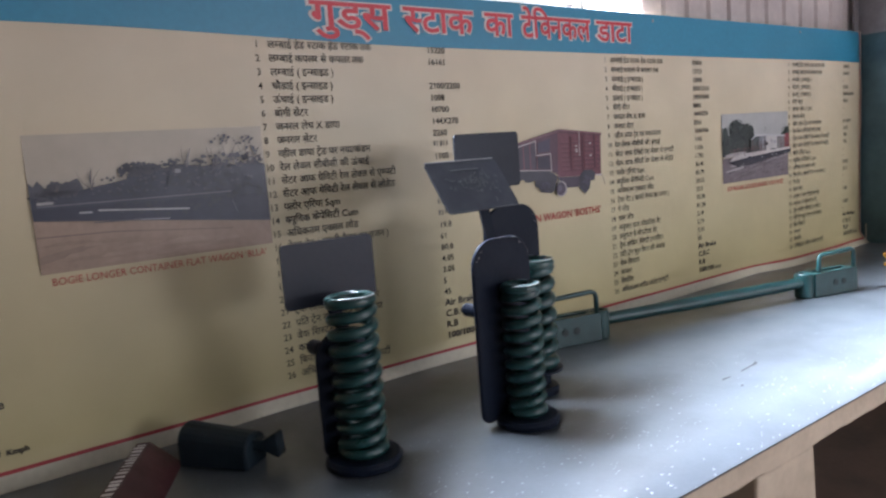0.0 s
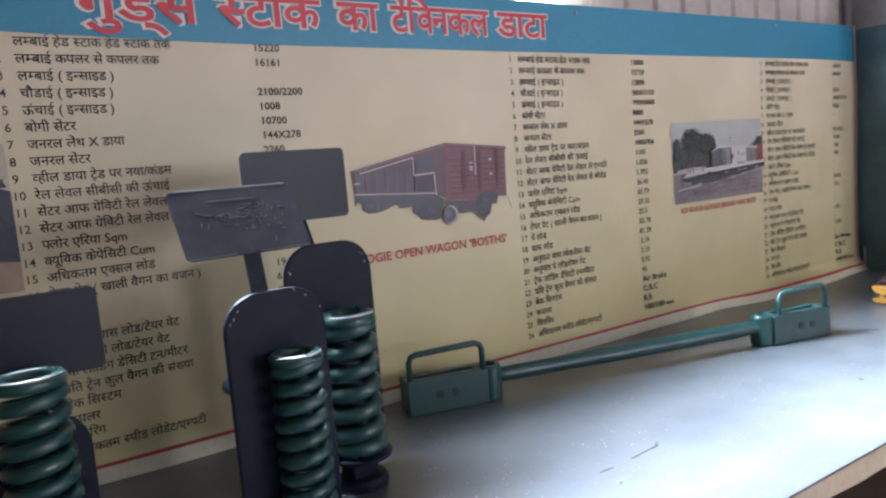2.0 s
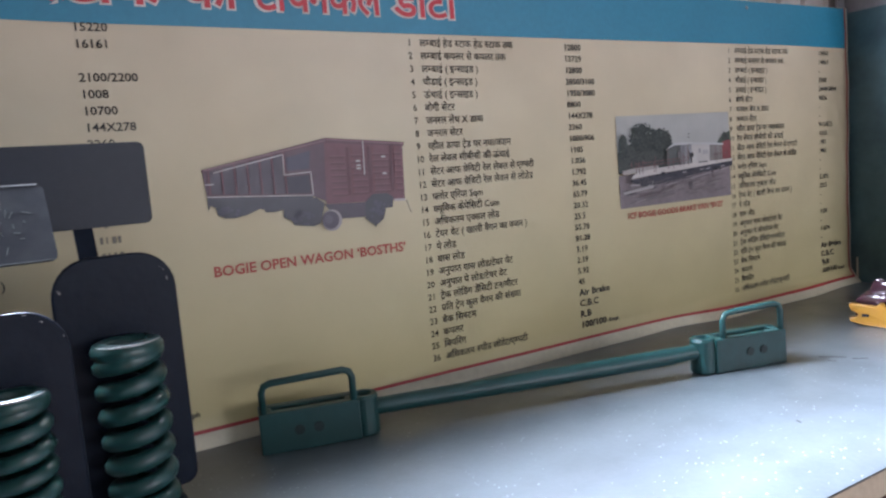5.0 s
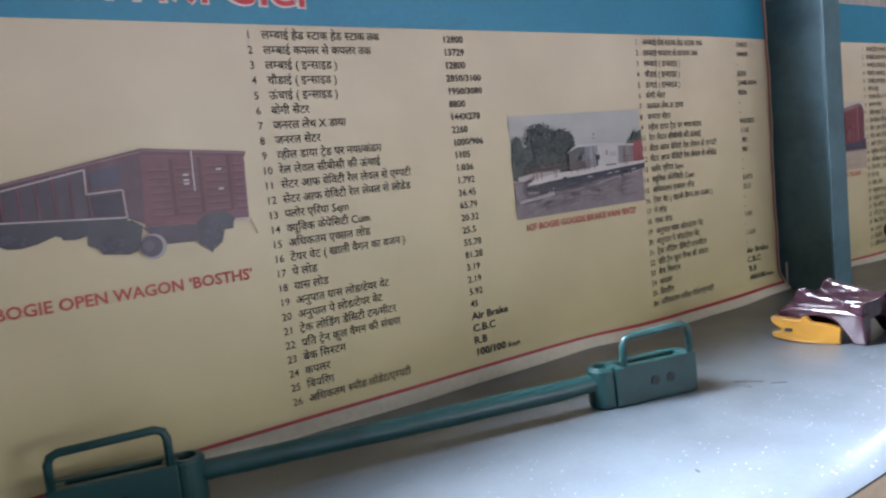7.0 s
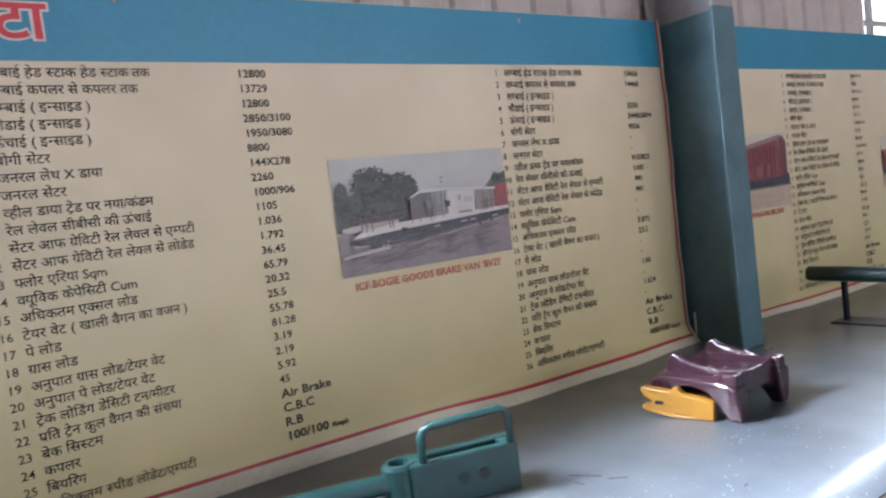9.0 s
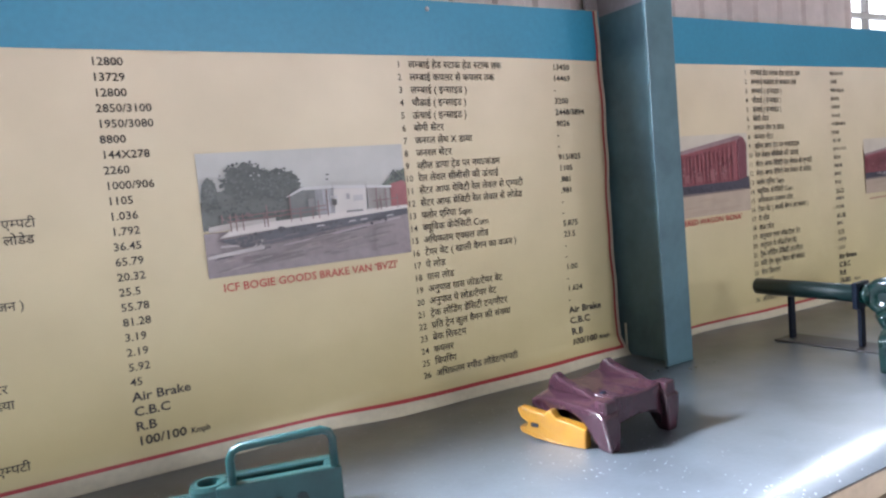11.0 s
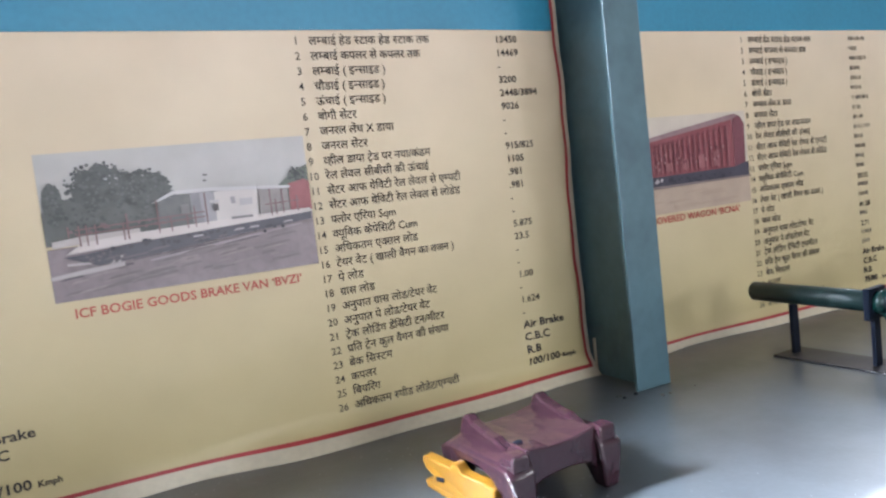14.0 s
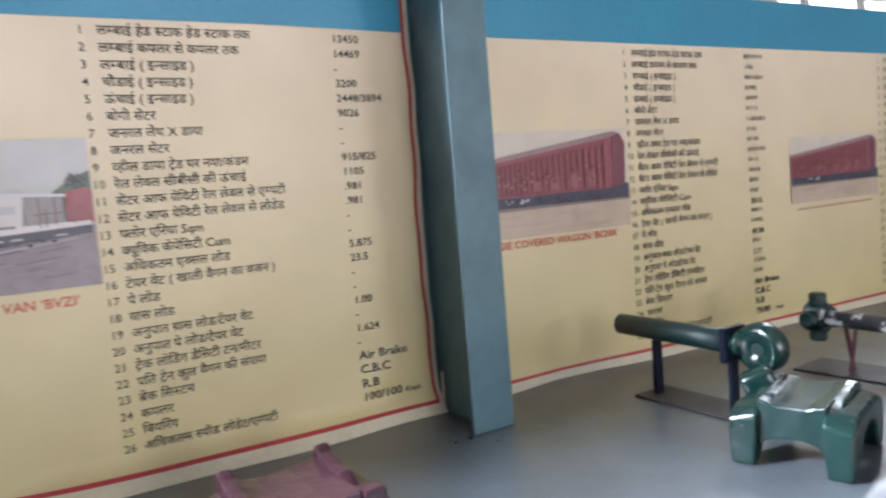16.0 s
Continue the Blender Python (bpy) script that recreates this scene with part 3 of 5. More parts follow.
def banner(x0, x1, label, columns, left_edge, right_edge):
    b = thing("banner", Matrix(), label, "banner")
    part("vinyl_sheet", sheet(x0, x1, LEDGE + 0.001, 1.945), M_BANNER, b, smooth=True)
    part("header_band", sheet(x0, x1, 1.785, 1.943, 0.0015, lower=rise), M_BAND, b, "blue printed header band", smooth=True)
    part("hem", sheet(x0, x1, LEDGE + 0.001, 0.822, 0.0012, nz=4, upper=lambda x: -drop(x)), M_MARGIN, b, "off-white lower hem", smooth=True)
    part("border_line", sheet(x0, x1, 0.8185, 0.827, 0.002, nz=1, lower=lambda x: -drop(x), upper=lambda x: -drop(x)), M_RED, b, "thin red border line", smooth=True)
    if right_edge:
        for name, p, q, z0, lift, m, tag in (("border_line", 0.02, 0.011, 0.812, 0.003, M_RED, ""), ("hem", 0.0115, -0.001, LEDGE + 0.001, 0.0024, M_MARGIN, "off-white side margin")):
            bm = sheet(x1 - p, x1 - q, z0, 1.943, lift, nx=1)
            for v in bm.verts:
                v.co.x += 0.0035 * math.sin(9 * v.co.z) + 0.002 * math.sin(31 * v.co.z + 1) - (0.002 if v.co.z > 1.2 else 0)
            part(name, bm, m, b, tag, smooth=True)
        part("corner_tab", boxed(x1, x1 + 0.007, WALLY - 0.03, WALLY - 0.026, 0.80, 0.89), M_MARGIN, b, "folded off-white corner tab")
    for num, val, row1, pitch, values, first in columns:
        vals = values.split("|")
        for r in range(26):
            z = row1 - pitch * r
            if num > -0.5:
                text(str(r + 1), num - 0.004 if r > 8 else num, z, 0.026, M_INK, b, "row_number", weight=0.0001)
                text(ROWS_TEXT[r], num + 0.038, z, 0.0285, M_INK, b, "printed_line", stretch=0.985, weight=0.0002)
            if r < first or r - first >= len(vals):
                continue
            v = vals[r - first]
            if v == "#":
                for k in range(rng.choice((4, 5, 5, 8)) if r < 12 else rng.choice((4, 5))):
                    u, w, low = val + 0.0125 * k, rng.uniform(0.003, 0.009), z - 0.0085 + rng.uniform(0, 0.004)
                    flat("printed_bar", [(u, low), (u + w, low), (u + w, z + 0.008), (u, z + 0.008)], M_FADED, b, 0.003)
            elif v:
                text(v, val, z - 0.003, 0.0265 if r < 22 else 0.0305, M_INK, b, "row_value", stretch=1.07 if r < 22 else 1.12, weight=0.0003 if r < 22 else 0.0006)
            if r == 25 and v != "#":
                text("Kmph", val + (0.122 if len(v) > 5 else 0.108), z - 0.006, 0.019, M_INK, b, "row_value", weight=0.0005)
    return b


banner_a = banner(XW + 0.3, 4.258, "cream printed vinyl banner of wagon data with blue header", COLUMNS[:4], False, True)
banner_b = banner(4.36, 9.5, "cream printed vinyl banner beyond the post with blue header", COLUMNS[4:], False, False)

for word, wx, ww in (("गुड्स", 0.94, 0.265), ("स्टाक", 1.25, 0.27), ("का", 1.57, 0.125), ("टेिक्नकल", 1.735, 0.345), ("डाटा", 2.115, 0.205)):
    text(word, wx - 0.004, 1.868, 0.112, M_WHITE, banner_a, "title_outline", width=ww + 0.008, weight=0.006, lift=0.0035)
    text(word, wx, 1.868, 0.112, M_TITLE, banner_a, "title_word", width=ww, weight=0.002, lift=0.005)
text("BOGIE LONGER CONTAINER FLAT WAGON ‘BLLA’", 0.222, 1.231, 0.0255, M_CAPTION, banner_a, "caption", width=0.52, weight=0.0001)
text("BOGIE OPEN WAGON ‘BOSTHS’", 1.562, 1.204, 0.036, M_CAPTION, banner_a, "caption", width=0.525, weight=0.0008)
text("ICF BOGIE GOODS BRAKE VAN ‘BVZI’", 2.943, 1.2, 0.029, M_CAPTION, banner_a, "caption", width=0.49, weight=0.0005)
text("BOGIE COVERED WAGON ‘BCNA’", 4.44, 1.196, 0.03, M_CAPTION, banner_b, "caption", width=0.49, weight=0.0005)
flat("printed_bar", [(5.82, 1.188), (6.3, 1.192), (6.3, 1.199), (5.82, 1.195)], M_PALECAP, banner_b, 0.003)


def patches(polys, color, b, lift):
    """Many small printed dabs of one colour."""
    bm = bmesh.new()
    for pts in polys:
        bm.faces.new([bm.verts.new((x, by(x, z) - lift, z)) for x, z in pts])
    return tagged(part("photo_texture", bm, ink(*color), b), kind="stuff")


def dabs(cx, cz, rx, rz, n, size, seed):
    """Leafy dabs scattered over an oval."""
    r = random.Random(seed)
    out = []
    for _ in range(n):
        a, d = r.uniform(0, 2 * math.pi), math.sqrt(r.random())
        x, z, s0, k0 = cx + rx * d * math.cos(a), cz + rz * d * math.sin(a), size * r.uniform(0.5, 1.3), r.uniform(0, 6)
        out.append([(x + s0 * math.cos(k0 + k * 1.05) * r.uniform(0.7, 1.2), z + s0 * math.sin(k0 + k * 1.05) * r.uniform(0.6, 1.0)) for k in range(6)])
    return out


def photo(b, x0, x1, z0, z1, layers):
    """A printed photograph: flat patches of colour, in fractions of its width and height."""
    lift = 0.0022
    for color, pts in layers:
        flat("photo_patch", [(x0 + (x1 - x0) * u, z0 + (z1 - z0) * v) for u, v in pts], ink(*color), b, lift)
        lift += 0.0011


def ragged(u0, u1, lo, hi, n, seed, wob):
    """A strip whose upper edge is uneven, like a line of trees."""
    r = random.Random(seed)
    top = [(u1 + (u0 - u1) * i / n, hi + r.uniform(-wob, wob)) for i in range(n + 1)]
    return [(u0, lo), (u1, lo), *top]


def rect(u0, u1, v0, v1):
    return [(u0, v0), (u1, v0), (u1, v1), (u0, v1)]


# flat wagon in an open yard
FX, FZ, FW, FH = 0.203, 1.251, 0.559, 0.315
photo(banner_a, FX, FX + FW, FZ, FZ + FH, [
    ((0.52, 0.455, 0.36), rect(0, 1, 0.2, 1)),
    ((0.40, 0.275, 0.20), [(0, 0), (1, 0), (1, 0.22), (0.5, 0.32), (0, 0.4)]),
    ((0.10, 0.10, 0.12), ragged(0.0, 0.2, 0.4, 0.64, 12, 1, 0.05)),
    ((0.043, 0.047, 0.075), [(0, 0.39), (0.5, 0.3), (1, 0.2), (1, 0.68), (0.93, 0.73), (0.86, 0.69), (0.8, 0.72), (0.7, 0.7), (0.6, 0.73), (0.52, 0.7), (0.49, 0.75), (0.4, 0.73), (0.37, 0.64), (0.3, 0.61), (0.2, 0.59), (0.14, 0.56), (0, 0.55)]),
    ((0.027, 0.031, 0.06), [(0, 0.4), (0.5, 0.31), (1, 0.22), (1, 0.44), (0.6, 0.45), (0, 0.47)]),
    ((0.26, 0.18, 0.14), [(0, 0.262), (0.3, 0.25), (0.81, 0.17), (0.81, 0.178), (0.3, 0.262), (0, 0.274)]),
    ((0.33, 0.23, 0.17), [(0, 0.13), (0.2, 0.19), (0.26, 0.18), (0.1, 0.11), (0, 0.07)]),
])


def yard(u, v):
    return FX + FW * u, FZ + FH * v


for u0, v0, u1, v1, h, c in ((0.243, 0.42, 0.62, 0.365, 0.014, (0.46, 0.45, 0.46)), (0.17, 0.415, 0.22, 0.41, 0.014, (0.4, 0.4, 0.42)), (0.02, 0.485, 0.82, 0.475, 0.008, (0.2, 0.2, 0.24)),
                             (0.38, 0.325, 0.53, 0.305, 0.01, (0.3, 0.29, 0.32)), (0.02, 0.5, 0.08, 0.5, 0.02, (0.4, 0.38, 0.38)), (0.575, 0.66, 0.60, 0.66, 0.03, (0.3, 0.29, 0.31)),
                             (0.82, 0.4, 0.84, 0.3, 0.012, (0.16, 0.17, 0.21)), (0.22, 0.335, 0.42, 0.32, 0.008, (0.14, 0.12, 0.13))):
    flat("photo_patch", [yard(u0, v0), yard(u1, v1), yard(u1, v1 + h), yard(u0, v0 + h)], ink(*c), banner_a, 0.0108)
for u, v, ru, rv, n, size, sd in ((0.43, 0.71, 0.085, 0.055, 90, 0.0055, 61), (0.12, 0.6, 0.07, 0.05, 60, 0.0052, 62), (0.08, 0.56, 0.09, 0.04, 40, 0.005, 60), (0.57, 0.72, 0.07, 0.05, 44, 0.005, 63), (0.8, 0.73, 0.15, 0.06, 90, 0.0055, 64), (0.94, 0.76, 0.05, 0.08, 44, 0.005, 65), (0.8, 0.9, 0.05, 0.04, 12, 0.0042, 66), (0.9, 0.88, 0.06, 0.05, 14, 0.004, 67)):
    patches(dabs(*yard(u, v), FW * ru, FH * rv, n, size, sd), (0.085, 0.085, 0.105), banner_a, 0.0092)
patches(dabs(*yard(0.62, 0.5), FW * 0.36, FH * 0.16, 110, 0.006, 68), (0.04, 0.042, 0.062), banner_a, 0.0098)
patches(dabs(*yard(0.55, 0.6), FW * 0.38, FH * 0.09, 70, 0.004, 69), (0.085, 0.085, 0.11), banner_a, 0.0103)
patches(dabs(*yard(0.88, 0.74), FW * 0.1, FH * 0.05, 9, 0.004, 70), (0.36, 0.33, 0.31), banner_a, 0.0104)
tracks = random.Random(74)
for tone in ((0.36, 0.25, 0.18), (0.43, 0.30, 0.22)):
    out = []
    for _ in range(14):
        u, v, w = tracks.uniform(0.0, 0.72), tracks.uniform(0.02, 0.2), tracks.uniform(0.08, 0.26)
        v *= 1 - 0.5 * u
        out.append([yard(u, v), yard(u + w, v - 0.03 * w), yard(u + 0.8 * w, v + 0.022), yard(u + 0.3 * w, v + 0.028)])
    patches(out, tone, banner_a, 0.0104 + 0.001 * tone[0])
for u, v, n, reach in ((0.23, 0.58, 5, 0.06), (0.63, 0.7, 4, 0.06), (0.76, 0.7, 9, 0.085), (0.84, 0.72, 7, 0.07), (0.93, 0.7, 8, 0.075), (0.1, 0.58, 5, 0.03)):
    x, z = yard(u, v)
    for k in range(n):
        a = math.radians(90 + (k - n // 2) * 17 + 9 * math.sin(7 * u + 2 * k))
        ln = reach * (0.65 + 0.3 * math.sin(9 * u + 3 * k))
        mx, mz = x + 0.5 * ln * math.cos(a + 0.2), z + 0.5 * ln * math.sin(a + 0.2)
        ex, ez = x + ln * math.cos(a), min(z + ln * math.sin(a), FZ + FH * 0.98)
        ex, mx = min(ex, FX + FW - 0.003), min(mx, FX + FW - 0.003)
        flat("photo_patch", [(x - 0.0013, z), (x + 0.0013, z), (mx + 0.0009, mz), (ex, ez), (mx - 0.0009, mz)], ink(0.15, 0.135, 0.14), banner_a, 0.0095)

# open wagon, cut out on the cream ground
WAG = ink(0.175, 0.055, 0.075)
WAGD = ink(0.10, 0.045, 0.07)
DARK = ink(0.045, 0.043, 0.062)
PALE = ink(0.55, 0.48, 0.48)
SHADE = ink(0.07, 0.05, 0.075)
flat("photo_patch", [(1.562, 1.445), (1.567, 1.386), (1.833, 1.366), (1.88, 1.343), (1.884, 1.507)], WAGD, banner_a, 0.0022)
flat("photo_patch", [(1.866, 1.342), (2.097, 1.333), (2.104, 1.486), (1.876, 1.507)], WAG, banner_a, 0.0034)
flat("photo_patch", [(1.567, 1.387), (1.566, 1.352), (1.573, 1.364), (1.584, 1.358), (1.588, 1.34), (1.604, 1.331), (1.628, 1.329), (1.657, 1.334), (1.686, 1.35), (1.7, 1.349), (1.704, 1.336), (1.728, 1.334), (1.738, 1.348), (1.831, 1.352), (1.833, 1.367)], DARK, banner_a, 0.0034)
flat("photo_patch", [(1.752, 1.35), (1.749, 1.319), (1.769, 1.307), (1.775, 1.296), (1.827, 1.288), (1.846, 1.294), (1.862, 1.345), (1.84, 1.362)], DARK, banner_a, 0.0045)
flat("photo_patch", [(1.86, 1.342), (1.978, 1.337), (1.974, 1.298), (1.895, 1.3)], SHADE, banner_a, 0.0045)
flat("photo_patch", [(1.976, 1.338), (1.972, 1.293), (1.998, 1.272), (2.0, 1.266), (2.004, 1.272), (2.027, 1.288), (2.036, 1.316), (2.056, 1.316), (2.062, 1.344), (2.043, 1.356), (2.0, 1.357)], DARK, banner_a, 0.0056)
flat("photo_patch", [(1.56, 1.451), (1.56, 1.444), (1.876, 1.5), (2.106, 1.48), (2.109, 1.491), (1.88, 1.513)], ink(0.12, 0.04, 0.06), banner_a, 0.0045)
for k in range(6):
    u = 0.03 + 0.12 * k
    x0, x1 = 1.57 + 0.262 * u, 1.57 + 0.262 * (u + 0.095)
    flat("photo_patch", [(x0, 1.392 - 0.019 * u), (x1, 1.392 - 0.019 * (u + 0.095)), (x1, 1.444 + 0.047 * (u + 0.095)), (x0, 1.444 + 0.047 * u)], SHADE, banner_a, 0.0045)
flat("photo_patch", [(1.77, 1.434), (1.828, 1.436), (1.834, 1.482), (1.77, 1.468)], ink(0.06, 0.045, 0.085), banner_a, 0.0056)
flat("photo_patch", [(1.765, 1.378), (1.826, 1.374), (1.826, 1.421), (1.765, 1.419)], ink(0.028, 0.02, 0.045), banner_a, 0.0056)


def stroke(x0, z0, x1, z1, w, color, lift):
    d = Vector((x1 - x0, z1 - z0)).normalized() * w
    flat("photo_patch", [(x0 - d.y, z0 + d.x), (x0 + d.y, z0 - d.x), (x1 + d.y, z1 - d.x), (x1 - d.y, z1 + d.x)], color, banner_a, lift)


for a in ((1.587, 1.442, 1.762, 1.476), (1.762, 1.476, 1.760, 1.425), (1.760, 1.425, 1.831, 1.428), (1.831, 1.428, 1.832, 1.368), (1.832, 1.368, 1.567, 1.386), (1.566, 1.415, 1.585, 1.415)):
    stroke(*a, 0.0016, PALE, 0.0068)
stroke(1.984, 1.5, 1.981, 1.41, 0.0016, PALE, 0.0068)
for x in (1.933, 1.995, 2.061):
    stroke(x, 1.36, x + 0.004, 1.485, 0.004, ink(0.11, 0.025, 0.042), 0.0056)
    stroke(x + 0.012, 1.36, x + 0.016, 1.483, 0.003, ink(0.19, 0.05, 0.065), 0.0056)
for x, z in ((1.965, 1.448), (1.965, 1.436), (1.965, 1.428), (2.04, 1.455), (2.04, 1.41)):
    stroke(x - 0.006, z, x + 0.006, z, 0.0022, PALE, 0.0079)
stroke(2.062, 1.336, 2.097, 1.334, 0.003, PALE, 0.0068)
patches(dabs(1.62, 1.345, 0.03, 0.012, 14, 0.006, 61) + dabs(1.8, 1.315, 0.035, 0.02, 22, 0.006, 62) + dabs(2.01, 1.31, 0.025, 0.03, 18, 0.006, 63), (0.07, 0.065, 0.1), banner_a, 0.0068)
flat("photo_patch", [(1.876 + a, 1.299 + b) for a, b in arc(0, 0, 0.028, 0, 342, 19)], ink(0.40, 0.35, 0.36), banner_a, 0.008)
flat("photo_patch", [(1.872 + a, 1.3 + b) for a, b in arc(0, 0, 0.0235, 0, 342, 19)], ink(0.07, 0.05, 0.08), banner_a, 0.0092)
flat("photo_patch", [(1.866 + a, 1.302 + b) for a, b in arc(0, 0, 0.012, 0, 342, 19)], ink(0.12, 0.1, 0.14), banner_a, 0.0102)

RIB, RIBLIT = ink(0.125, 0.036, 0.052), ink(0.23, 0.085, 0.105)
for k in range(7):
    z = 1.362 + 0.0165 * k
    for x0, x1 in ((1.886, 1.928), (1.945, 1.990), (2.008, 2.056), (2.072, 2.095)):
        stroke(x0, z, x1, z - 0.002, 0.0022, RIB, 0.0062)
        stroke(x0, z + 0.0045, x1, z + 0.0025, 0.0012, RIBLIT, 0.0064)
for k in range(7):
    u = 0.02 + 0.12 * k
    x = 1.57 + 0.262 * u
    stroke(x, 1.39 - 0.019 * u, x, 1.447 + 0.047 * u, 0.0014, RIBLIT, 0.0066)
stroke(1.563, 1.449, 1.878, 1.506, 0.0016, ink(0.26, 0.14, 0.16), 0.0066)
stroke(1.88, 1.509, 2.106, 1.487, 0.0016, ink(0.28, 0.13, 0.15), 0.0066)
stroke(2.099, 1.333, 2.112, 1.296, 0.001, ink(0.14, 0.1, 0.12), 0.0066)

# brake van beside trees
def foliage(u, v, ru, rv, n, seed):
    """An uneven leafy outline."""
    r = random.Random(seed)
    return [(u + ru * math.cos(2 * math.pi * k / n) * r.uniform(0.82, 1.12), v + rv * math.sin(2 * math.pi * k / n) * r.uniform(0.82, 1.12)) for k in range(n)]


VX, VZ, VW, VH = 2.911, 1.228, 0.569, 0.309


def van(u, v):
    return VX + VW * u, VZ + VH * v


photo(banner_a, VX, VX + VW, VZ, VZ + VH, [
    ((0.47, 0.47, 0.455), rect(0, 1, 0.38, 1)),
    ((0.255, 0.21, 0.225), [(0, 0), (1, 0), (1, 0.42), (0, 0.36)]),
    ((0.075, 0.088, 0.083), ragged(0.0, 0.47, 0.38, 0.66, 26, 5, 0.05)),
    ((0.055, 0.068, 0.065), foliage(0.21, 0.75, 0.115, 0.15, 30, 1)),
    ((0.06, 0.074, 0.07), foliage(0.36, 0.71, 0.09, 0.13, 26, 2)),
    ((0.065, 0.08, 0.075), foliage(0.042, 0.66, 0.036, 0.15, 20, 3)),
    ((0.09, 0.115, 0.09), [(0.84, 0.45), (0.997, 0.45), (0.997, 0.78), (0.97, 0.76), (0.94, 0.74), (0.91, 0.69), (0.86, 0.63)]),
    ((0.30, 0.075, 0.085), [(0.905, 0.42), (0.998, 0.43), (0.998, 0.65), (0.975, 0.67), (0.91, 0.645)]),
    ((0.50, 0.46, 0.44), [(0.02, 0.41), (0.12, 0.43), (0.32, 0.44), (0.32, 0.40), (0.02, 0.365)]),
    ((0.12, 0.13, 0.13), [(0.39, 0.42), (0.62, 0.42), (0.62, 0.645), (0.46, 0.645), (0.395, 0.61)]),
    ((0.33, 0.33, 0.35), [(0.515, 0.43), (0.62, 0.43), (0.62, 0.64), (0.515, 0.645)]),
    ((0.24, 0.24, 0.26), [(0.515, 0.43), (0.555, 0.43), (0.55, 0.645), (0.515, 0.645)]),
    ((0.27, 0.25, 0.245), [(0.78, 0.42), (0.9, 0.42), (0.9, 0.615), (0.78, 0.63)]),
    ((0.55, 0.55, 0.56), [(0.372, 0.60), (0.45, 0.672), (0.6, 0.672), (0.91, 0.632), (0.91, 0.612), (0.6, 0.645), (0.455, 0.648), (0.385, 0.60)]),
    ((0.58, 0.55, 0.53), [(0.605, 0.40), (0.765, 0.40), (0.775, 0.625), (0.605, 0.64)]),
    ((0.62, 0.57, 0.55), [(0.06, 0.315), (0.3, 0.345), (0.985, 0.41), (0.985, 0.445), (0.6, 0.43), (0.3, 0.41), (0.12, 0.385)]),
    ((0.05, 0.05, 0.07), [(0.05, 0.30), (0.16, 0.22), (0.34, 0.24), (0.6, 0.295), (0.985, 0.36), (0.985, 0.415), (0.6, 0.375), (0.3, 0.34), (0.12, 0.305)]),
    ((0.36, 0.31, 0.33), [(0.34, 0.2), (0.62, 0.255), (0.94, 0.33), (0.94, 0.342), (0.62, 0.275), (0.34, 0.212)]),
])
for u, v, ru, rv, n, sd in ((0.21, 0.76, 0.125, 0.16, 110, 21), (0.36, 0.72, 0.095, 0.13, 80, 22), (0.042, 0.66, 0.03, 0.14, 30, 23), (0.22, 0.55, 0.2, 0.1, 80, 24), (0.95, 0.7, 0.035, 0.05, 22, 25)):
    patches(dabs(*van(u, v), VW * ru, VH * rv, n, 0.0042, sd), (0.042, 0.054, 0.055), banner_a, 0.0094)
    patches(dabs(*van(u, v + 0.02), VW * ru, VH * rv, n // 2, 0.0035, sd + 40), (0.09, 0.105, 0.10), banner_a, 0.0105)
patches(dabs(*van(0.24, 0.80), VW * 0.15, VH * 0.07, 9, 0.0026, 26), (0.34, 0.36, 0.36), banner_a, 0.0112)
patches(dabs(*van(0.25, 0.47), VW * 0.2, VH * 0.03, 26, 0.004, 27), (0.16, 0.11, 0.12), banner_a, 0.0122)
streaks = random.Random(31)
for c, n, lo, hi in (((0.20, 0.165, 0.175), 26, 0.02, 0.2), ((0.29, 0.245, 0.25), 20, 0.02, 0.17), ((0.10, 0.085, 0.10), 16, 0.14, 0.25)):
    out = []
    for _ in range(n):
        u, v, w = streaks.uniform(0.02, 0.8), streaks.uniform(lo, hi), streaks.uniform(0.04, 0.16)
        v += 0.12 * u if c[0] < 0.12 else 0.06 * u
        out.append([van(u, v), van(u + w, v + 0.2 * w), van(u + w * 0.9, v + 0.2 * w + 0.012), van(u + w * 0.3, v + 0.06 * w + 0.016)])
    patches(out, c, banner_a, 0.0205 + 0.0003 * (n % 3))
patches([[van(0.0, 0.155), van(0.13, 0.175), van(0.25, 0.195), van(0.25, 0.225), van(0.12, 0.205), van(0.0, 0.18)], [van(0.06, 0.24), van(0.14, 0.235), van(0.14, 0.25), van(0.06, 0.256)]], (0.44, 0.40, 0.40), banner_a, 0.0214)
patches(dabs(*van(0.2, 0.27), VW * 0.09, VH * 0.04, 24, 0.0035, 33), (0.10, 0.085, 0.10), banner_a, 0.0218)
patches(dabs(*van(0.22, 0.245), VW * 0.03, VH * 0.04, 9, 0.003, 38), (0.4, 0.37, 0.38), banner_a, 0.0222)
patches(dabs(*van(0.55, 0.33), VW * 0.36, VH * 0.03, 26, 0.005, 34), (0.025, 0.025, 0.04), banner_a, 0.0218)
patches([[van(u, 0.29 + 0.075 * u), van(u + 0.045, 0.294 + 0.075 * u), van(u + 0.04, 0.306 + 0.075 * u), van(u + 0.01, 0.304 + 0.075 * u)] for u in (0.5, 0.66, 0.72, 0.86)], (0.36, 0.34, 0.37), banner_a, 0.0222)
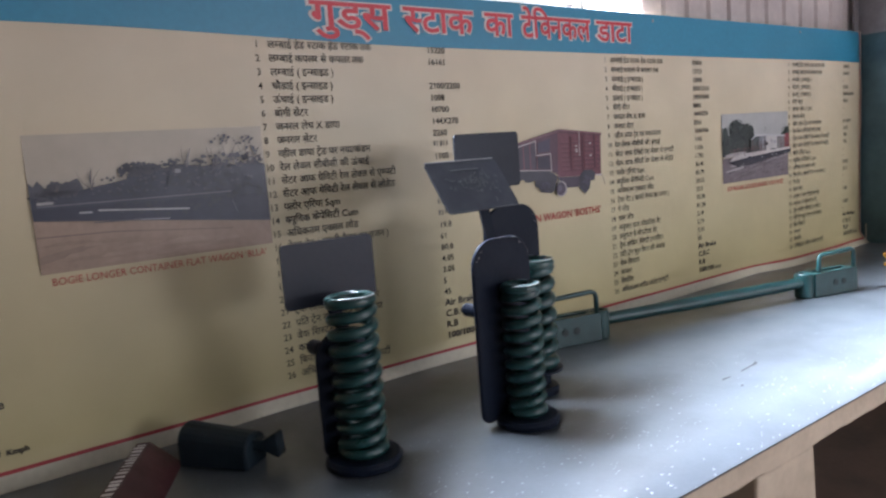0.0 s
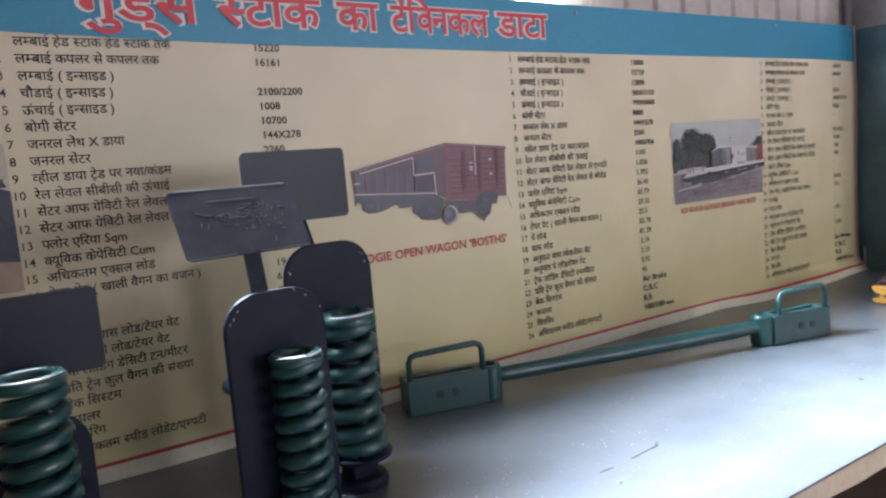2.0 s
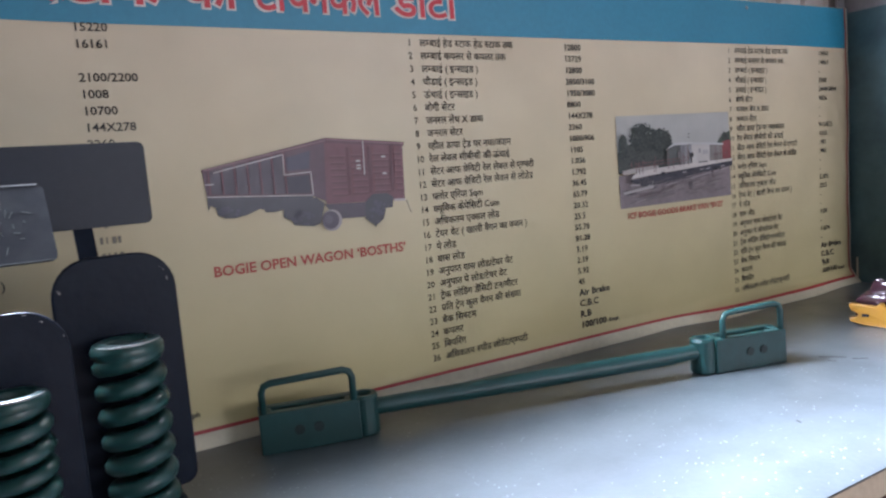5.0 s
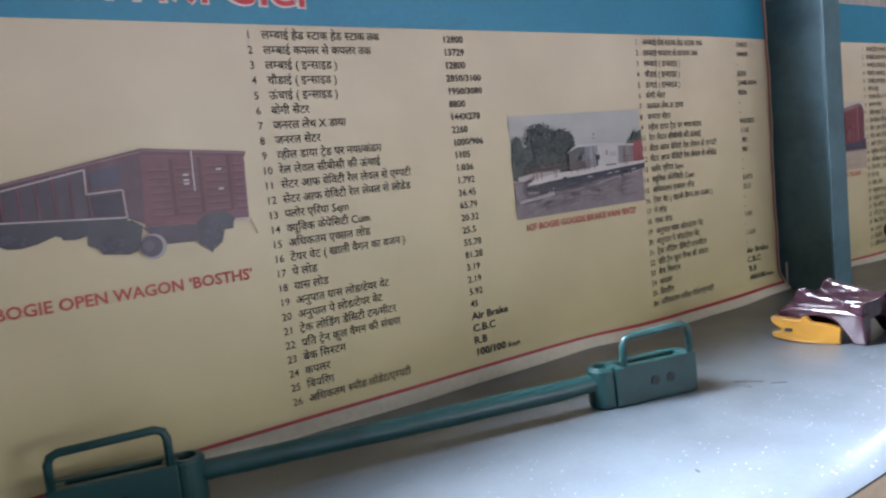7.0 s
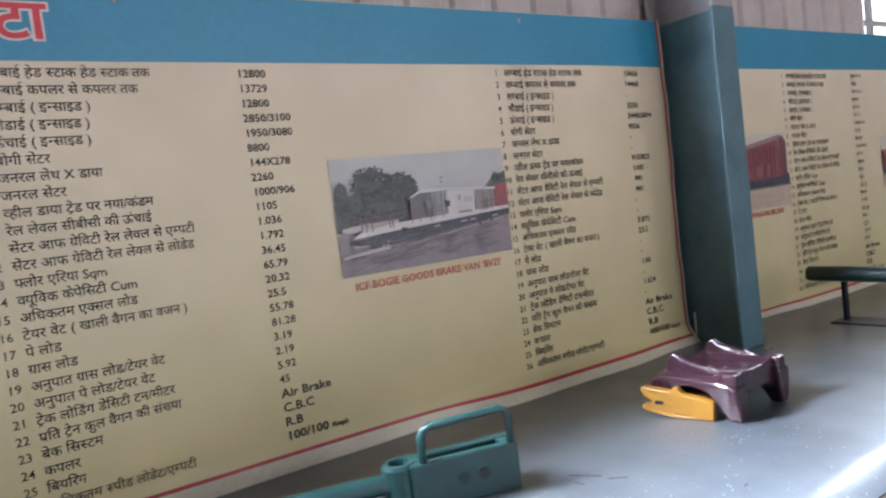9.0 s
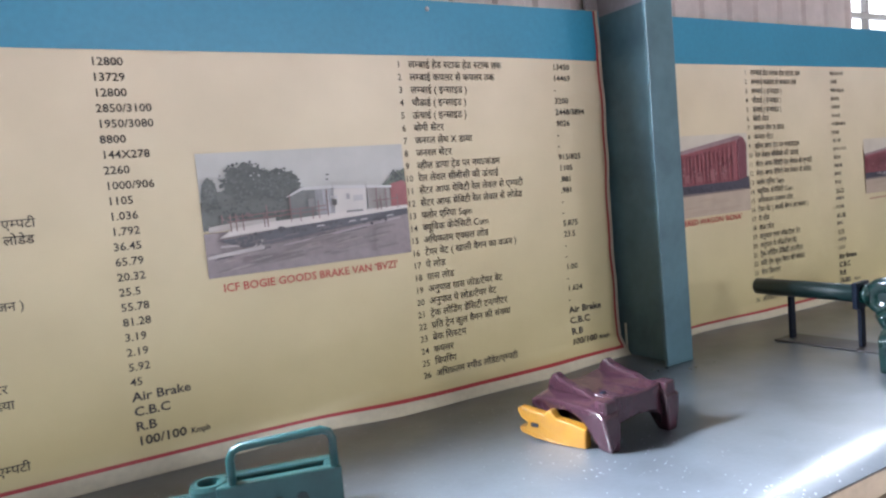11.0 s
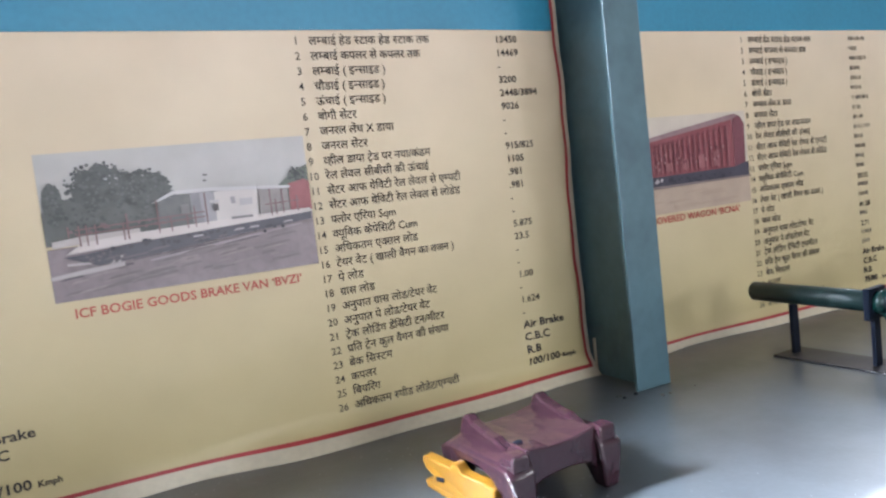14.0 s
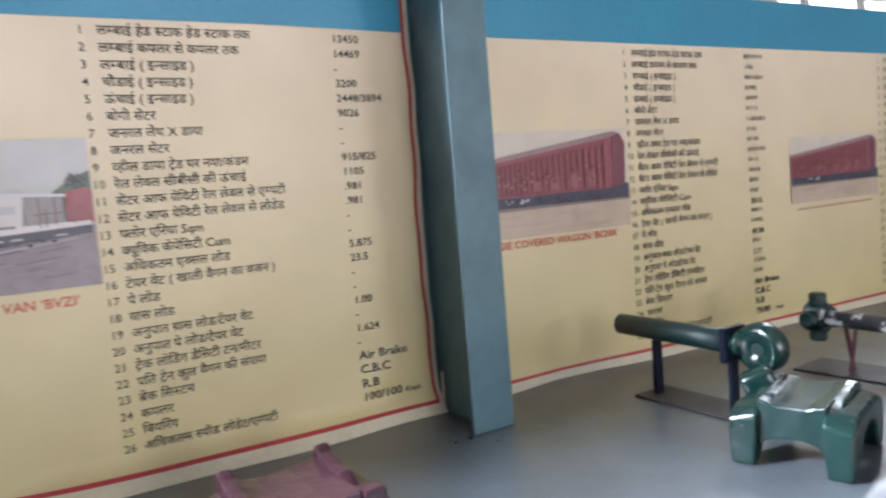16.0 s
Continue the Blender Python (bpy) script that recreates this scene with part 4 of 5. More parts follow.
posts = [(0.075, 0.43, 0.5), (0.11, 0.36, 0.5), (0.135, 0.36, 0.5), (0.165, 0.36, 0.5), (0.26, 0.37, 0.49), (0.275, 0.37, 0.55), (0.385, 0.39, 0.62), (0.43, 0.39, 0.5), (0.49, 0.4, 0.5), (0.52, 0.4, 0.55), (0.565, 0.41, 0.64), (0.82, 0.42, 0.62), (0.84, 0.42, 0.54), (0.87, 0.43, 0.61), (0.93, 0.43, 0.55)]
for u, v0, v1 in posts:
    flat("photo_patch", [van(u, v0), van(u + 0.005, v0), van(u + 0.005, v1), van(u, v1)], ink(0.19, 0.10, 0.105), banner_a, 0.0205)
for u0, v0, u1, v1 in ((0.1, 0.47, 0.56, 0.5), (0.1, 0.435, 0.56, 0.465), (0.8, 0.5, 0.94, 0.51)):
    flat("photo_patch", [van(u0, v0), van(u1, v1), van(u1, v1 + 0.008), van(u0, v0 + 0.008)], ink(0.19, 0.10, 0.105), banner_a, 0.0207)
for u, v, w, h, c in ((0.595, 0.50, 0.02, 0.05, 0.06), (0.585, 0.56, 0.035, 0.02, 0.5), (0.66, 0.425, 0.085, 0.018, 0.2), (0.665, 0.54, 0.018, 0.05, 0.34), (0.70, 0.52, 0.05, 0.05, 0.46), (0.475, 0.5, 0.03, 0.07, 0.2), (0.57, 0.72, 0.012, 0.012, 0.08), (0.572, 0.76, 0.016, 0.012, 0.08)):
    flat("photo_patch", [van(*p) for p in rect(u, u + w, v, v + h)], ink(c, c * 0.96, c), banner_a, 0.0209)

COVERED = [
    ((0.60, 0.545, 0.46), rect(0, 1, 0.36, 1)),
    ((0.50, 0.40, 0.31), rect(0, 1, 0, 0.37)),
    ((0.060, 0.058, 0.085), [(0, 0.27), (1, 0.29), (1, 0.44), (0, 0.42)]),
    ((0.27, 0.075, 0.09), [(0, 0.38), (0.88, 0.40), (0.88, 0.93), (0, 0.70)]),
    ((0.19, 0.06, 0.08), [(0.88, 0.40), (0.97, 0.44), (0.98, 0.86), (0.95, 0.94), (0.92, 0.965), (0.88, 0.95)]),
    ((0.30, 0.20, 0.21), [(0, 0.69), (0.88, 0.915), (0.93, 0.955), (0.90, 0.975), (0.85, 0.965), (0, 0.73)]),
]


def covered_wagon(x0, z0, w, h, seed):
    """A long red covered wagon on sandy ground: ribbed side, doors, dark running gear."""
    photo(banner_b, x0, x0 + w, z0, z0 + h, COVERED)
    r = random.Random(seed)

    def at(u, v):
        return x0 + w * u, z0 + h * v

    def top(u):
        return 0.68 + 0.255 * u

    ribs, lights, doors = [], [], []
    u = 0.02
    while u < 0.86:
        ribs.append([at(u, 0.41), at(u + 0.008, 0.41), at(u + 0.008, top(u) - 0.03), at(u, top(u) - 0.03)])
        lights.append([at(u + 0.011, 0.42), at(u + 0.018, 0.42), at(u + 0.018, top(u) - 0.05), at(u + 0.011, top(u) - 0.05)])
        u += 0.026 + 0.028 * u
    for u in (0.33, 0.45, 0.58, 0.70):
        doors.append([at(u, 0.43), at(u + 0.05, 0.43), at(u + 0.05, 0.45 + 0.22 * u), at(u, 0.45 + 0.2 * u)])
    patches(ribs, (0.17, 0.045, 0.06), banner_b, 0.0096)
    patches(lights, (0.35, 0.125, 0.135), banner_b, 0.0100)
    patches(doors, (0.31, 0.115, 0.125), banner_b, 0.0104)
    for tone, n, size in (((0.40, 0.19, 0.20), 26, 0.004), ((0.18, 0.05, 0.065), 34, 0.0045)):
        patches([[at(a, b) for a, b in rect(q, q + size * 3, v, v + size * 7)] for q, v in ((r.uniform(0.04, 0.82), r.uniform(0.44, 0.62)) for _ in range(n))], tone, banner_b, 0.0108)
    patches(dabs(*at(0.22, 0.345), w * 0.1, h * 0.02, 12, 0.005, seed + 1), (0.45, 0.43, 0.46), banner_b, 0.0109)
    patches(dabs(*at(0.5, 0.33), w * 0.45, h * 0.03, 34, 0.005, seed + 2), (0.035, 0.035, 0.055), banner_b, 0.0106)
    patches([[at(u, v), at(u + 0.2, v + 0.01), at(u + 0.16, v + 0.03), at(u + 0.04, v + 0.025)] for u, v in ((r.uniform(0, 0.78), r.uniform(0.02, 0.2)) for _ in range(12))], (0.47, 0.37, 0.285), banner_b, 0.0092)
    patches([[at(0, 0.255), at(1, 0.275), at(1, 0.295), at(0, 0.285)]], (0.22, 0.175, 0.165), banner_b, 0.0094)


covered_wagon(4.43, 1.215, 0.555, 0.30, 71)
covered_wagon(5.79, 1.215, 0.555, 0.245, 81)


# ---------------- exhibits ----------------
def coil(radius, wire, turns, height, steps=22):
    """A closed-ended helical spring as one swept bar, standing on z = 0."""
    pts, total = [], int(turns * steps)
    for i in range(total + 1):
        t = i / total
        turn = t * turns
        flat_end = 0.9
        if turn < flat_end:
            z = wire
        elif turn > turns - flat_end:
            z = height - wire
        else:
            s = (turn - flat_end) / (turns - 2 * flat_end)
            z = wire + (height - 2 * wire) * s
        a = 2 * math.pi * turn
        pts.append((radius * math.cos(a), radius * math.sin(a), z))
    return sweep(pts, wire, 9)


def tombstone(w, h, thick, z0):
    """An upright plate with a round top and rounded lower corners."""
    r, c, f = w / 2, min(0.068, w / 2 - 0.012), 0.026
    pts = arc(-r + f, z0 + f, f, 180, 270, 5) + arc(r - f, z0 + f, f, 270, 360, 5)
    pts += arc(r - c, h - c, c, 0, 90, 7) + arc(-r + c, h - c, c, 90, 180, 7)
    return prism(pts, thick, "y", 0.004)


def rounded_plate(w, h, thick, r=0.012):
    pts = []
    for cx, cz, a in ((w / 2 - r, h - r, 0), (-w / 2 + r, h - r, 90), (-w / 2 + r, r, 180), (w / 2 - r, r, 270)):
        pts += arc(cx, cz, r, a, a + 90, 4)
    return prism(pts, thick, "y")


def spring_stand(x, y, turn, radius, wire, turns, z0, height, back, plate, label, plate_mat, peg=0.62):
    """A coil spring on a round base, with a round-topped back plate and a name plate on a flat stalk.
    back: x, y, z of the lower end, width, top; plate: x, y, z of the lower edge's middle, width, height, lean back in degrees."""
    s = thing("spring_exhibit", pose(x, y, LEDGE, 0, 0, turn), label, "spring", "coil springs on the ledge")
    part("base", lathe([(radius + 0.020, 0), (radius + 0.028, 0.004), (radius + 0.029, 0.016), (radius + 0.022, 0.024), (0.01, 0.024)], 32), M_BLACK, s)
    if z0 > 0.03:
        s.children[0].scale = (0.62, 0.62, 1.0)
        part("pedestal", boxed(-0.03, 0.03, -0.02, 0.04, 0.02, z0, bevel=0.004), M_BLACK, s)
        part("seat_disc", lathe([(radius, z0 - 0.012), (radius + 0.008, z0 - 0.008), (radius + 0.008, z0 - 0.002), (radius, z0)], 28), M_BLACK, s)
    part("coil_spring", moved(coil(radius - wire, wire, turns, height - z0), Matrix.Translation((0, 0, z0))), M_GREEN, s, "dark green gloss-painted coil spring", smooth=True)
    rim = [((radius - 0.35 * wire) * math.cos(radians(a)), (radius - 0.35 * wire) * math.sin(radians(a)), height - 0.22 * wire) for a in range(200, 341, 10)]
    part("worn_rim", sweep(rim, [0.0008 + 0.0016 * math.sin(math.pi * k / 14) for k in range(15)], 6), M_CHIP, s, "bare worn rim of the ground coil end", smooth=True)
    bx, by0, bz, bw, bh = back
    part("back_plate", moved(tombstone(bw, bh, 0.012, bz), Matrix.Translation((bx, by0, 0))), M_BLACK, s, "black round-topped steel back plate")
    part("peg", moved(lathe([(0.014, 0), (0.017, 0.004), (0.017, 0.046), (0.013, 0.05)], 18), pose(bx - bw / 2 + 0.022, by0 + 0.011, bz + (bh - bz) * peg, -90, 0, 0)), M_BLACK, s)
    px, py, pz, pw, ph, lean = plate
    side = [(by0 + 0.013, bh - 0.08), (by0 + 0.013, bh - 0.01), (py + 0.006, pz), (py + 0.006 + 0.07 * math.sin(radians(lean)), pz + 0.07 * math.cos(radians(lean)))]
    bm = prism(side + [(a + 0.006, b) for a, b in reversed(side)], 0.032, "x")
    part("stalk", moved(bm, Matrix.Translation((px - 0.016, 0, 0))), M_BLACK, s)
    m = pose(px, py, pz, -lean, 0, 0)
    p = part("name_plate", moved(rounded_plate(pw, ph, 0.004), m), plate_mat, s, "blank dark painted name plate")
    return s, p, m


s1, p1, _ = spring_stand(0.727, 1.36, 0, 0.058, 0.0124, 11.5, 0.024, 0.386, (0.006, 0.045, 0.012, 0.156, 0.302), (0.01, 0.10, 0.352, 0.235, 0.148, 0), "dark green coil spring with navy name plate above", M_PLATEDK, 0.86)
s2, p2, m2 = spring_stand(1.137, 1.262, 5, 0.05, 0.0125, 11, 0.024, 0.353, (-0.008, 0.045, 0.012, 0.198, 0.462), (-0.026, 0.07, 0.532, 0.24, 0.146, 34), "dark green coil spring with scratched tilted name plate", M_PLATE)
s3, p3, _ = spring_stand(1.31, 1.40, 3, 0.06, 0.0165, 8, 0.075, 0.378, (0.005, 0.07, 0.065, 0.208, 0.519), (-0.03, 0.112, 0.569, 0.24, 0.152, 0), "dark green coil spring with upright black name plate", M_PLATEDK)
# chipped paint along the rims of the two tall back plates
rc = random.Random(12)
for s0, bx, by0, bw, bh in ((s2, -0.008, 0.045, 0.198, 0.462), (s3, 0.005, 0.07, 0.208, 0.519)):
    for k in range(6):
        side = 1 if k % 2 else -1
        a = radians(rc.uniform(8, 88))
        r, ln = 0.068 - rc.uniform(0.0045, 0.014), rc.uniform(0.0008, 0.0028)
        x, z = bx + side * (bw / 2 - 0.068 + r * math.cos(a)), bh - 0.068 + r * math.sin(a)
        part("paint_chip", moved(boxed(-ln, ln, -0.0006, 0.0004, -0.0006, 0.0006), pose(x, by0, z, 0, side * (90 - math.degrees(a)), 0)), M_CHIP, s0)
# bare scratches across the tilted plate
r7 = random.Random(7)
for k in range(64):
    u, v = r7.gauss(0.012, 0.038), 0.078 + r7.gauss(0, 0.02)
    u, v = min(0.1, max(-0.1, u)), min(0.128, max(0.02, v))
    ln, tilt = r7.uniform(0.0015, 0.008), r7.uniform(-25, 25) if k % 2 else r7.uniform(40, 120)
    wide = r7.uniform(0.0002, 0.0006)
    part("scratch", moved(boxed(-ln, ln, -0.0006, -0.0001, -wide, wide), m2 @ pose(u, 0, v, 0, tilt, 0)), M_SCRATCH, s2)
for x0, x1, z in ((-0.05, 0.045, 0.118), (-0.118, -0.03, 0.0008), (0.02, 0.117, 0.0006)):
    part("scratch", moved(boxed(x0, x1, -0.0007, -0.0001, z, z + 0.0012), m2), M_SCRATCH, s2)
part("worn_edge", moved(boxed(-0.115, 0.112, -0.0005, 0.0045, 0.1445, 0.147), m2), M_CHIP, s2, "bare worn upper edge of the plate")


def eye_block(length):
    """One end of the coupling rod: a hollow block with pin holes and a bail handle, along +x."""
    bm = bmesh.new()
    L = length
    for y0, y1 in ((-0.04, -0.014), (0.014, 0.04)):
        box(bm, 0, L, y0, y1, 0, 0.098, bevel=0.004)
    box(bm, 0, 0.03, -0.014, 0.014, 0, 0.097, bevel=0.003)
    box(bm, L - 0.03, L, -0.014, 0.014, 0, 0.097, bevel=0.003)
    box(bm, 0.03, L - 0.03, -0.014, 0.014, 0.002, 0.06)
    return bm


rod = thing("coupling_rod", pose(1.60, 1.712, LEDGE, 0, 0, -14.4), "teal-painted steel rod with handled end blocks", "rod")
ROD_L = 1.468
for x0, mirror in ((0.0, False), (ROD_L - 0.235, True)):
    b = part("end_block", moved(eye_block(0.235), Matrix.Translation((x0, 0, 0))), M_ROD, rod)
    hx0, hx1 = x0 + 0.012, x0 + 0.223
    if mirror:
        hx0 = x0 + 0.03
    pts = [(hx0, -0.03, 0.09), (hx0, -0.03, 0.147), (hx0 + 0.006, -0.03, 0.161), (hx0 + 0.02, -0.03, 0.167), (hx1 - 0.02, -0.03, 0.173), (hx1 - 0.006, -0.03, 0.167), (hx1, -0.03, 0.153), (hx1, -0.03, 0.09)]
    part("bail_handle", sweep(pts, 0.0085, 10), M_ROD, b, smooth=True)
    for hx in (0.09, 0.135):
        part("pin_hole", moved(lathe([(0.012, 0), (0.012, 0.003)], 16), pose(x0 + (hx if not mirror else hx + 0.02), -0.0395, 0.05, 90, 0, 0)), M_HOLE, b, "dark round pin hole")
part("shaft", sweep([(0.225, 0, 0.06), (0.3, 0, 0.062), (0.7, 0, 0.06), (1.1, 0, 0.06), (ROD_L - 0.3, 0, 0.062), (ROD_L - 0.22, 0, 0.062)], [0.026, 0.021, 0.024, 0.024, 0.021, 0.026], 14), M_ROD, rod, smooth=True)
for bx in (0.25, ROD_L - 0.25):
    boss = part("pin_boss", moved(lathe([(0.032, 0.0), (0.036, 0.006), (0.036, 0.092), (0.032, 0.1), (0.022, 0.1), (0.021, 0.094), (0.02, 0.06)], 24), pose(bx, 0, 0)), M_ROD, rod)
    part("bore", moved(lathe([(0.0195, 0.0), (0.0195, 0.062)], 18), pose(bx, 0, 0)), M_BLACK, boss, "dark bored hole")


def adapter(name, m, body_mat, label, w=0.25, d=0.24, h=0.145, lip=0.036, taper=0.018, pads=True):
    """A cast bearing saddle: two arched end frames on splayed legs, a dished deck and raised lips."""
    a = thing(name, m, label, "casting")
    leg, t = 0.06, 0.056
    top = h - lip
    for sx in (-1, 1):
        x0 = sx * (w / 2 - t / 2) - t / 2
        pts = [(-d / 2 - 0.004, 0), (-d / 2 + leg * 0.5, 0), (-d / 2 + leg * 0.8, 0.03)]
        pts += [(math.cos(radians(180 - k * 15)) * (d / 2 - leg * 0.95), 0.034 + 0.048 * math.sin(radians(k * 15))) for k in range(1, 12)]
        pts += [(d / 2 - leg * 0.8, 0.03), (d / 2 - leg * 0.5, 0), (d / 2 + 0.004, 0), (d / 2 + 0.006, 0.045), (d / 2 - 0.004, top - 0.024), (d / 2 - 0.022, top - 0.008),
                (d / 2 - 0.044, top), (-d / 2 + 0.045, top), (-d / 2 + 0.012, top - 0.008), (-d / 2 - 0.003, top - 0.026), (-d / 2 - 0.006, 0.045)]
        bm = prism(pts, t, "x", 0.007)
        for v in bm.verts:
            v.co.x += x0
            out = max(0.0, (abs(v.co.x) - (w / 2 - t)) / t)
            v.co.z -= 0.016 * out * smooth(0.07, top, v.co.z)
            v.co.x += sx * (-taper * min(1, out) + 0.008 * (1 - min(1, out))) * (1 - min(1, v.co.z / 0.08))
        ridge = prism([(d / 2 - 0.03, top - 0.01), (d / 2 - 0.042, top + lip * 0.55), (d / 2 - 0.052, h - 0.003), (d / 2 - 0.062, h), (d / 2 - 0.078, h - lip * 0.3), (0.0, top + lip * 0.4),
                       (-d / 2 + 0.09, top + lip * 0.3), (-d / 2 + 0.05, top - 0.008)], 0.026, "x", 0.006)
        part("ridge", moved(ridge, Matrix.Translation((sx * (w / 2 - t + 0.012) - 0.013, 0, 0))), body_mat, a)
        part("end_frame", bm, body_mat, a)
        if pads:
            part("corner_pad", boxed(sx * (w / 2 - 0.03) - 0.02, sx * (w / 2 - 0.03) + 0.02, -d / 2 + 0.0, -d / 2 + 0.036, top - 0.03, top + 0.003, bevel=0.006), body_mat, a)
    k0 = w / 2 - t + 0.006
    prof = [(-k0, 0.035), (-k0 + 0.01, 0.046), *[(math.cos(radians(180 - k * 20)) * (k0 - 0.012), 0.046 + 0.014 * math.sin(radians(k * 20))) for k in range(1, 9)], (k0 - 0.01, 0.046), (k0, 0.035), (k0, top + 0.004), (k0 - 0.02, top + 0.001), (0.03, top - 0.004), (-0.03, top - 0.004), (-k0 + 0.02, top + 0.001), (-k0, top + 0.004)]
    part("deck", moved(prism(prof, d - 0.04, "y", 0.004), Matrix.Translation((0, -d / 2 + 0.012, 0))), body_mat, a)
    part("deck_notch", boxed(-k0 + 0.006, -k0 + 0.022, -d / 2 + 0.05, -d / 2 + 0.062, top - 0.004, top + 0.0055, bevel=0.002), M_BLACK, a, "dark recess in the deck")
    return a


adapter("bearing_adapter", pose(3.694, 1.312, LEDGE, 0, 0, 4), M_PURPLE, "glossy maroon-painted cast steel bearing saddle", w=0.262, d=0.24, h=0.152)

# yellow wedge leaning beside the saddle
wedge = thing("wedge_key", pose(3.54, 1.322, LEDGE, 0, 0, -72), "yellow-painted curved steel wedge leaning on the saddle", "wedge")
bm = prism([(-0.1, 0.012), (-0.05, 0.004), (0, 0.0), (0.05, 0), (0.1, 0.0), (0.103, 0.046), (0.07, 0.056), (0.02, 0.062), (0.004, 0.078), (-0.008, 0.079), (-0.016, 0.068), (-0.06, 0.072), (-0.1, 0.076), (-0.108, 0.07), (-0.098, 0.05), (-0.074, 0.04), (-0.078, 0.032), (-0.106, 0.026)], 0.026, "y", 0.004)
for v in bm.verts:
    v.co.x = (v.co.x - 0.1) * 0.9 + 0.085
    v.co.y += 0.5 * v.co.x ** 2
part("body", bm, M_YELLOW, wedge)
part("slot", boxed(-0.062, -0.04, 0.0005, 0.006, 0.032, 0.042, bevel=0.002), M_BLACK, wedge, "dark slot in the wedge")


# ---------------- exhibits beyond the post ----------------
stand = thing("eye_bolt_stand", pose(4.765, 1.41, LEDGE, 0, 0, 3), "dark green pipe with eye end on a black stand", "stand")
part("base_plate", boxed(-0.055, 0.065, -0.24, 0.15, 0, 0.006, bevel=0.002), M_BASE, stand, "brown-grey flat base plate")
part("pipe", sweep([(0.0, 0.243, 0.178), (0, 0.238, 0.178), (0, 0.0, 0.176), (0, -0.13, 0.174)], [0.023, 0.028, 0.028, 0.028], 20), M_PIPE, stand, smooth=True)
for y in (0.115, -0.115):
    part("leg", boxed(-0.014, 0.014, y - 0.006, y + 0.006, 0.006, 0.15, bevel=0.002), M_BLACK, stand)
part("collar", boxed(-0.04, 0.04, -0.124, -0.108, 0.13, 0.214, bevel=0.003), M_BLACK, stand, "black flat support plate round the pipe")
eye = moved(lathe([(0.016, -0.019), (0.019, -0.023), (0.04, -0.0265), (0.052, -0.024), (0.058, -0.016), (0.06, 0.0), (0.058, 0.016), (0.052, 0.024), (0.04, 0.0265), (0.019, 0.023), (0.016, 0.019)], 36), pose(0.01, -0.186, 0.170, 0, 84, 0))
part("eye_end", eye, M_DKGREEN, stand, "thick round eye with a small hole", smooth=True)
part("eye_neck", sweep([(0, -0.12, 0.174), (0.004, -0.145, 0.173)], [0.03, 0.032], 16), M_DKGREEN, stand, smooth=True)
part("eye_hole", moved(lathe([(0.0155, -0.0192), (0.0155, 0.0192)], 18), pose(0.01, -0.186, 0.170, 0, 84, 0)), M_HOLE, stand, "dark hole of the eye")

green = adapter("bearing_adapter", pose(4.683, 1.05, LEDGE, 0, 0, -71), M_DKGREEN, "glossy dark green cast steel bearing saddle", w=0.225, d=0.245, h=0.142, lip=0.014, taper=0.004, pads=False)
part("knuckle", moved(boxed(-0.034, 0.034, -0.03, 0.03, 0, 0.06, bevel=0.014, seg=3), pose(-0.088, 0.03, 0.098, 0, -24, 20)), M_DKGREEN, green, smooth=True)

bar = thing("screw_coupling_stand", pose(5.27, 1.30, LEDGE, 0, 0, 6), "worn black screw bar with dark green nut on a stand", "stand")
part("base_plate", boxed(-0.07, 0.09, -0.45, 0.14, 0, 0.006, bevel=0.002), M_BASE, bar, "brown-grey flat base plate")
part("screw_bar", sweep([(0, 0.09, 0.145), (0, -0.45, 0.14)], 0.023, 14), M_BRONZE, bar, "black bar with bare silvery patches", smooth=True)
part("nut", moved(lathe([(0.03, -0.03), (0.045, -0.024), (0.045, 0.024), (0.03, 0.03)], 8), pose(0, 0.10, 0.146, 90, 0, 0)), M_DKGREEN, bar, "dark green trunnion nut")
for dx, dz in ((-0.05, 0.0), (0.05, 0.0), (0, -0.05), (0, 0.05)):
    part("trunnion", moved(lathe([(0.02, -0.016), (0.024, -0.01), (0.024, 0.014), (0.018, 0.02)], 14), pose(dx, 0.10, 0.146 + dz, 0, 90 if dx else 0, 0)), M_DKGREEN, bar)
for y in (0.01, -0.33):
    for sx in (-1, 1):
        part("leg", sweep([(0.0 - 0.01 * sx, y, 0.006), (sx * 0.03, y, 0.13)], 0.006, 8), M_MAROONBLK, bar, "thin red-brown leg")

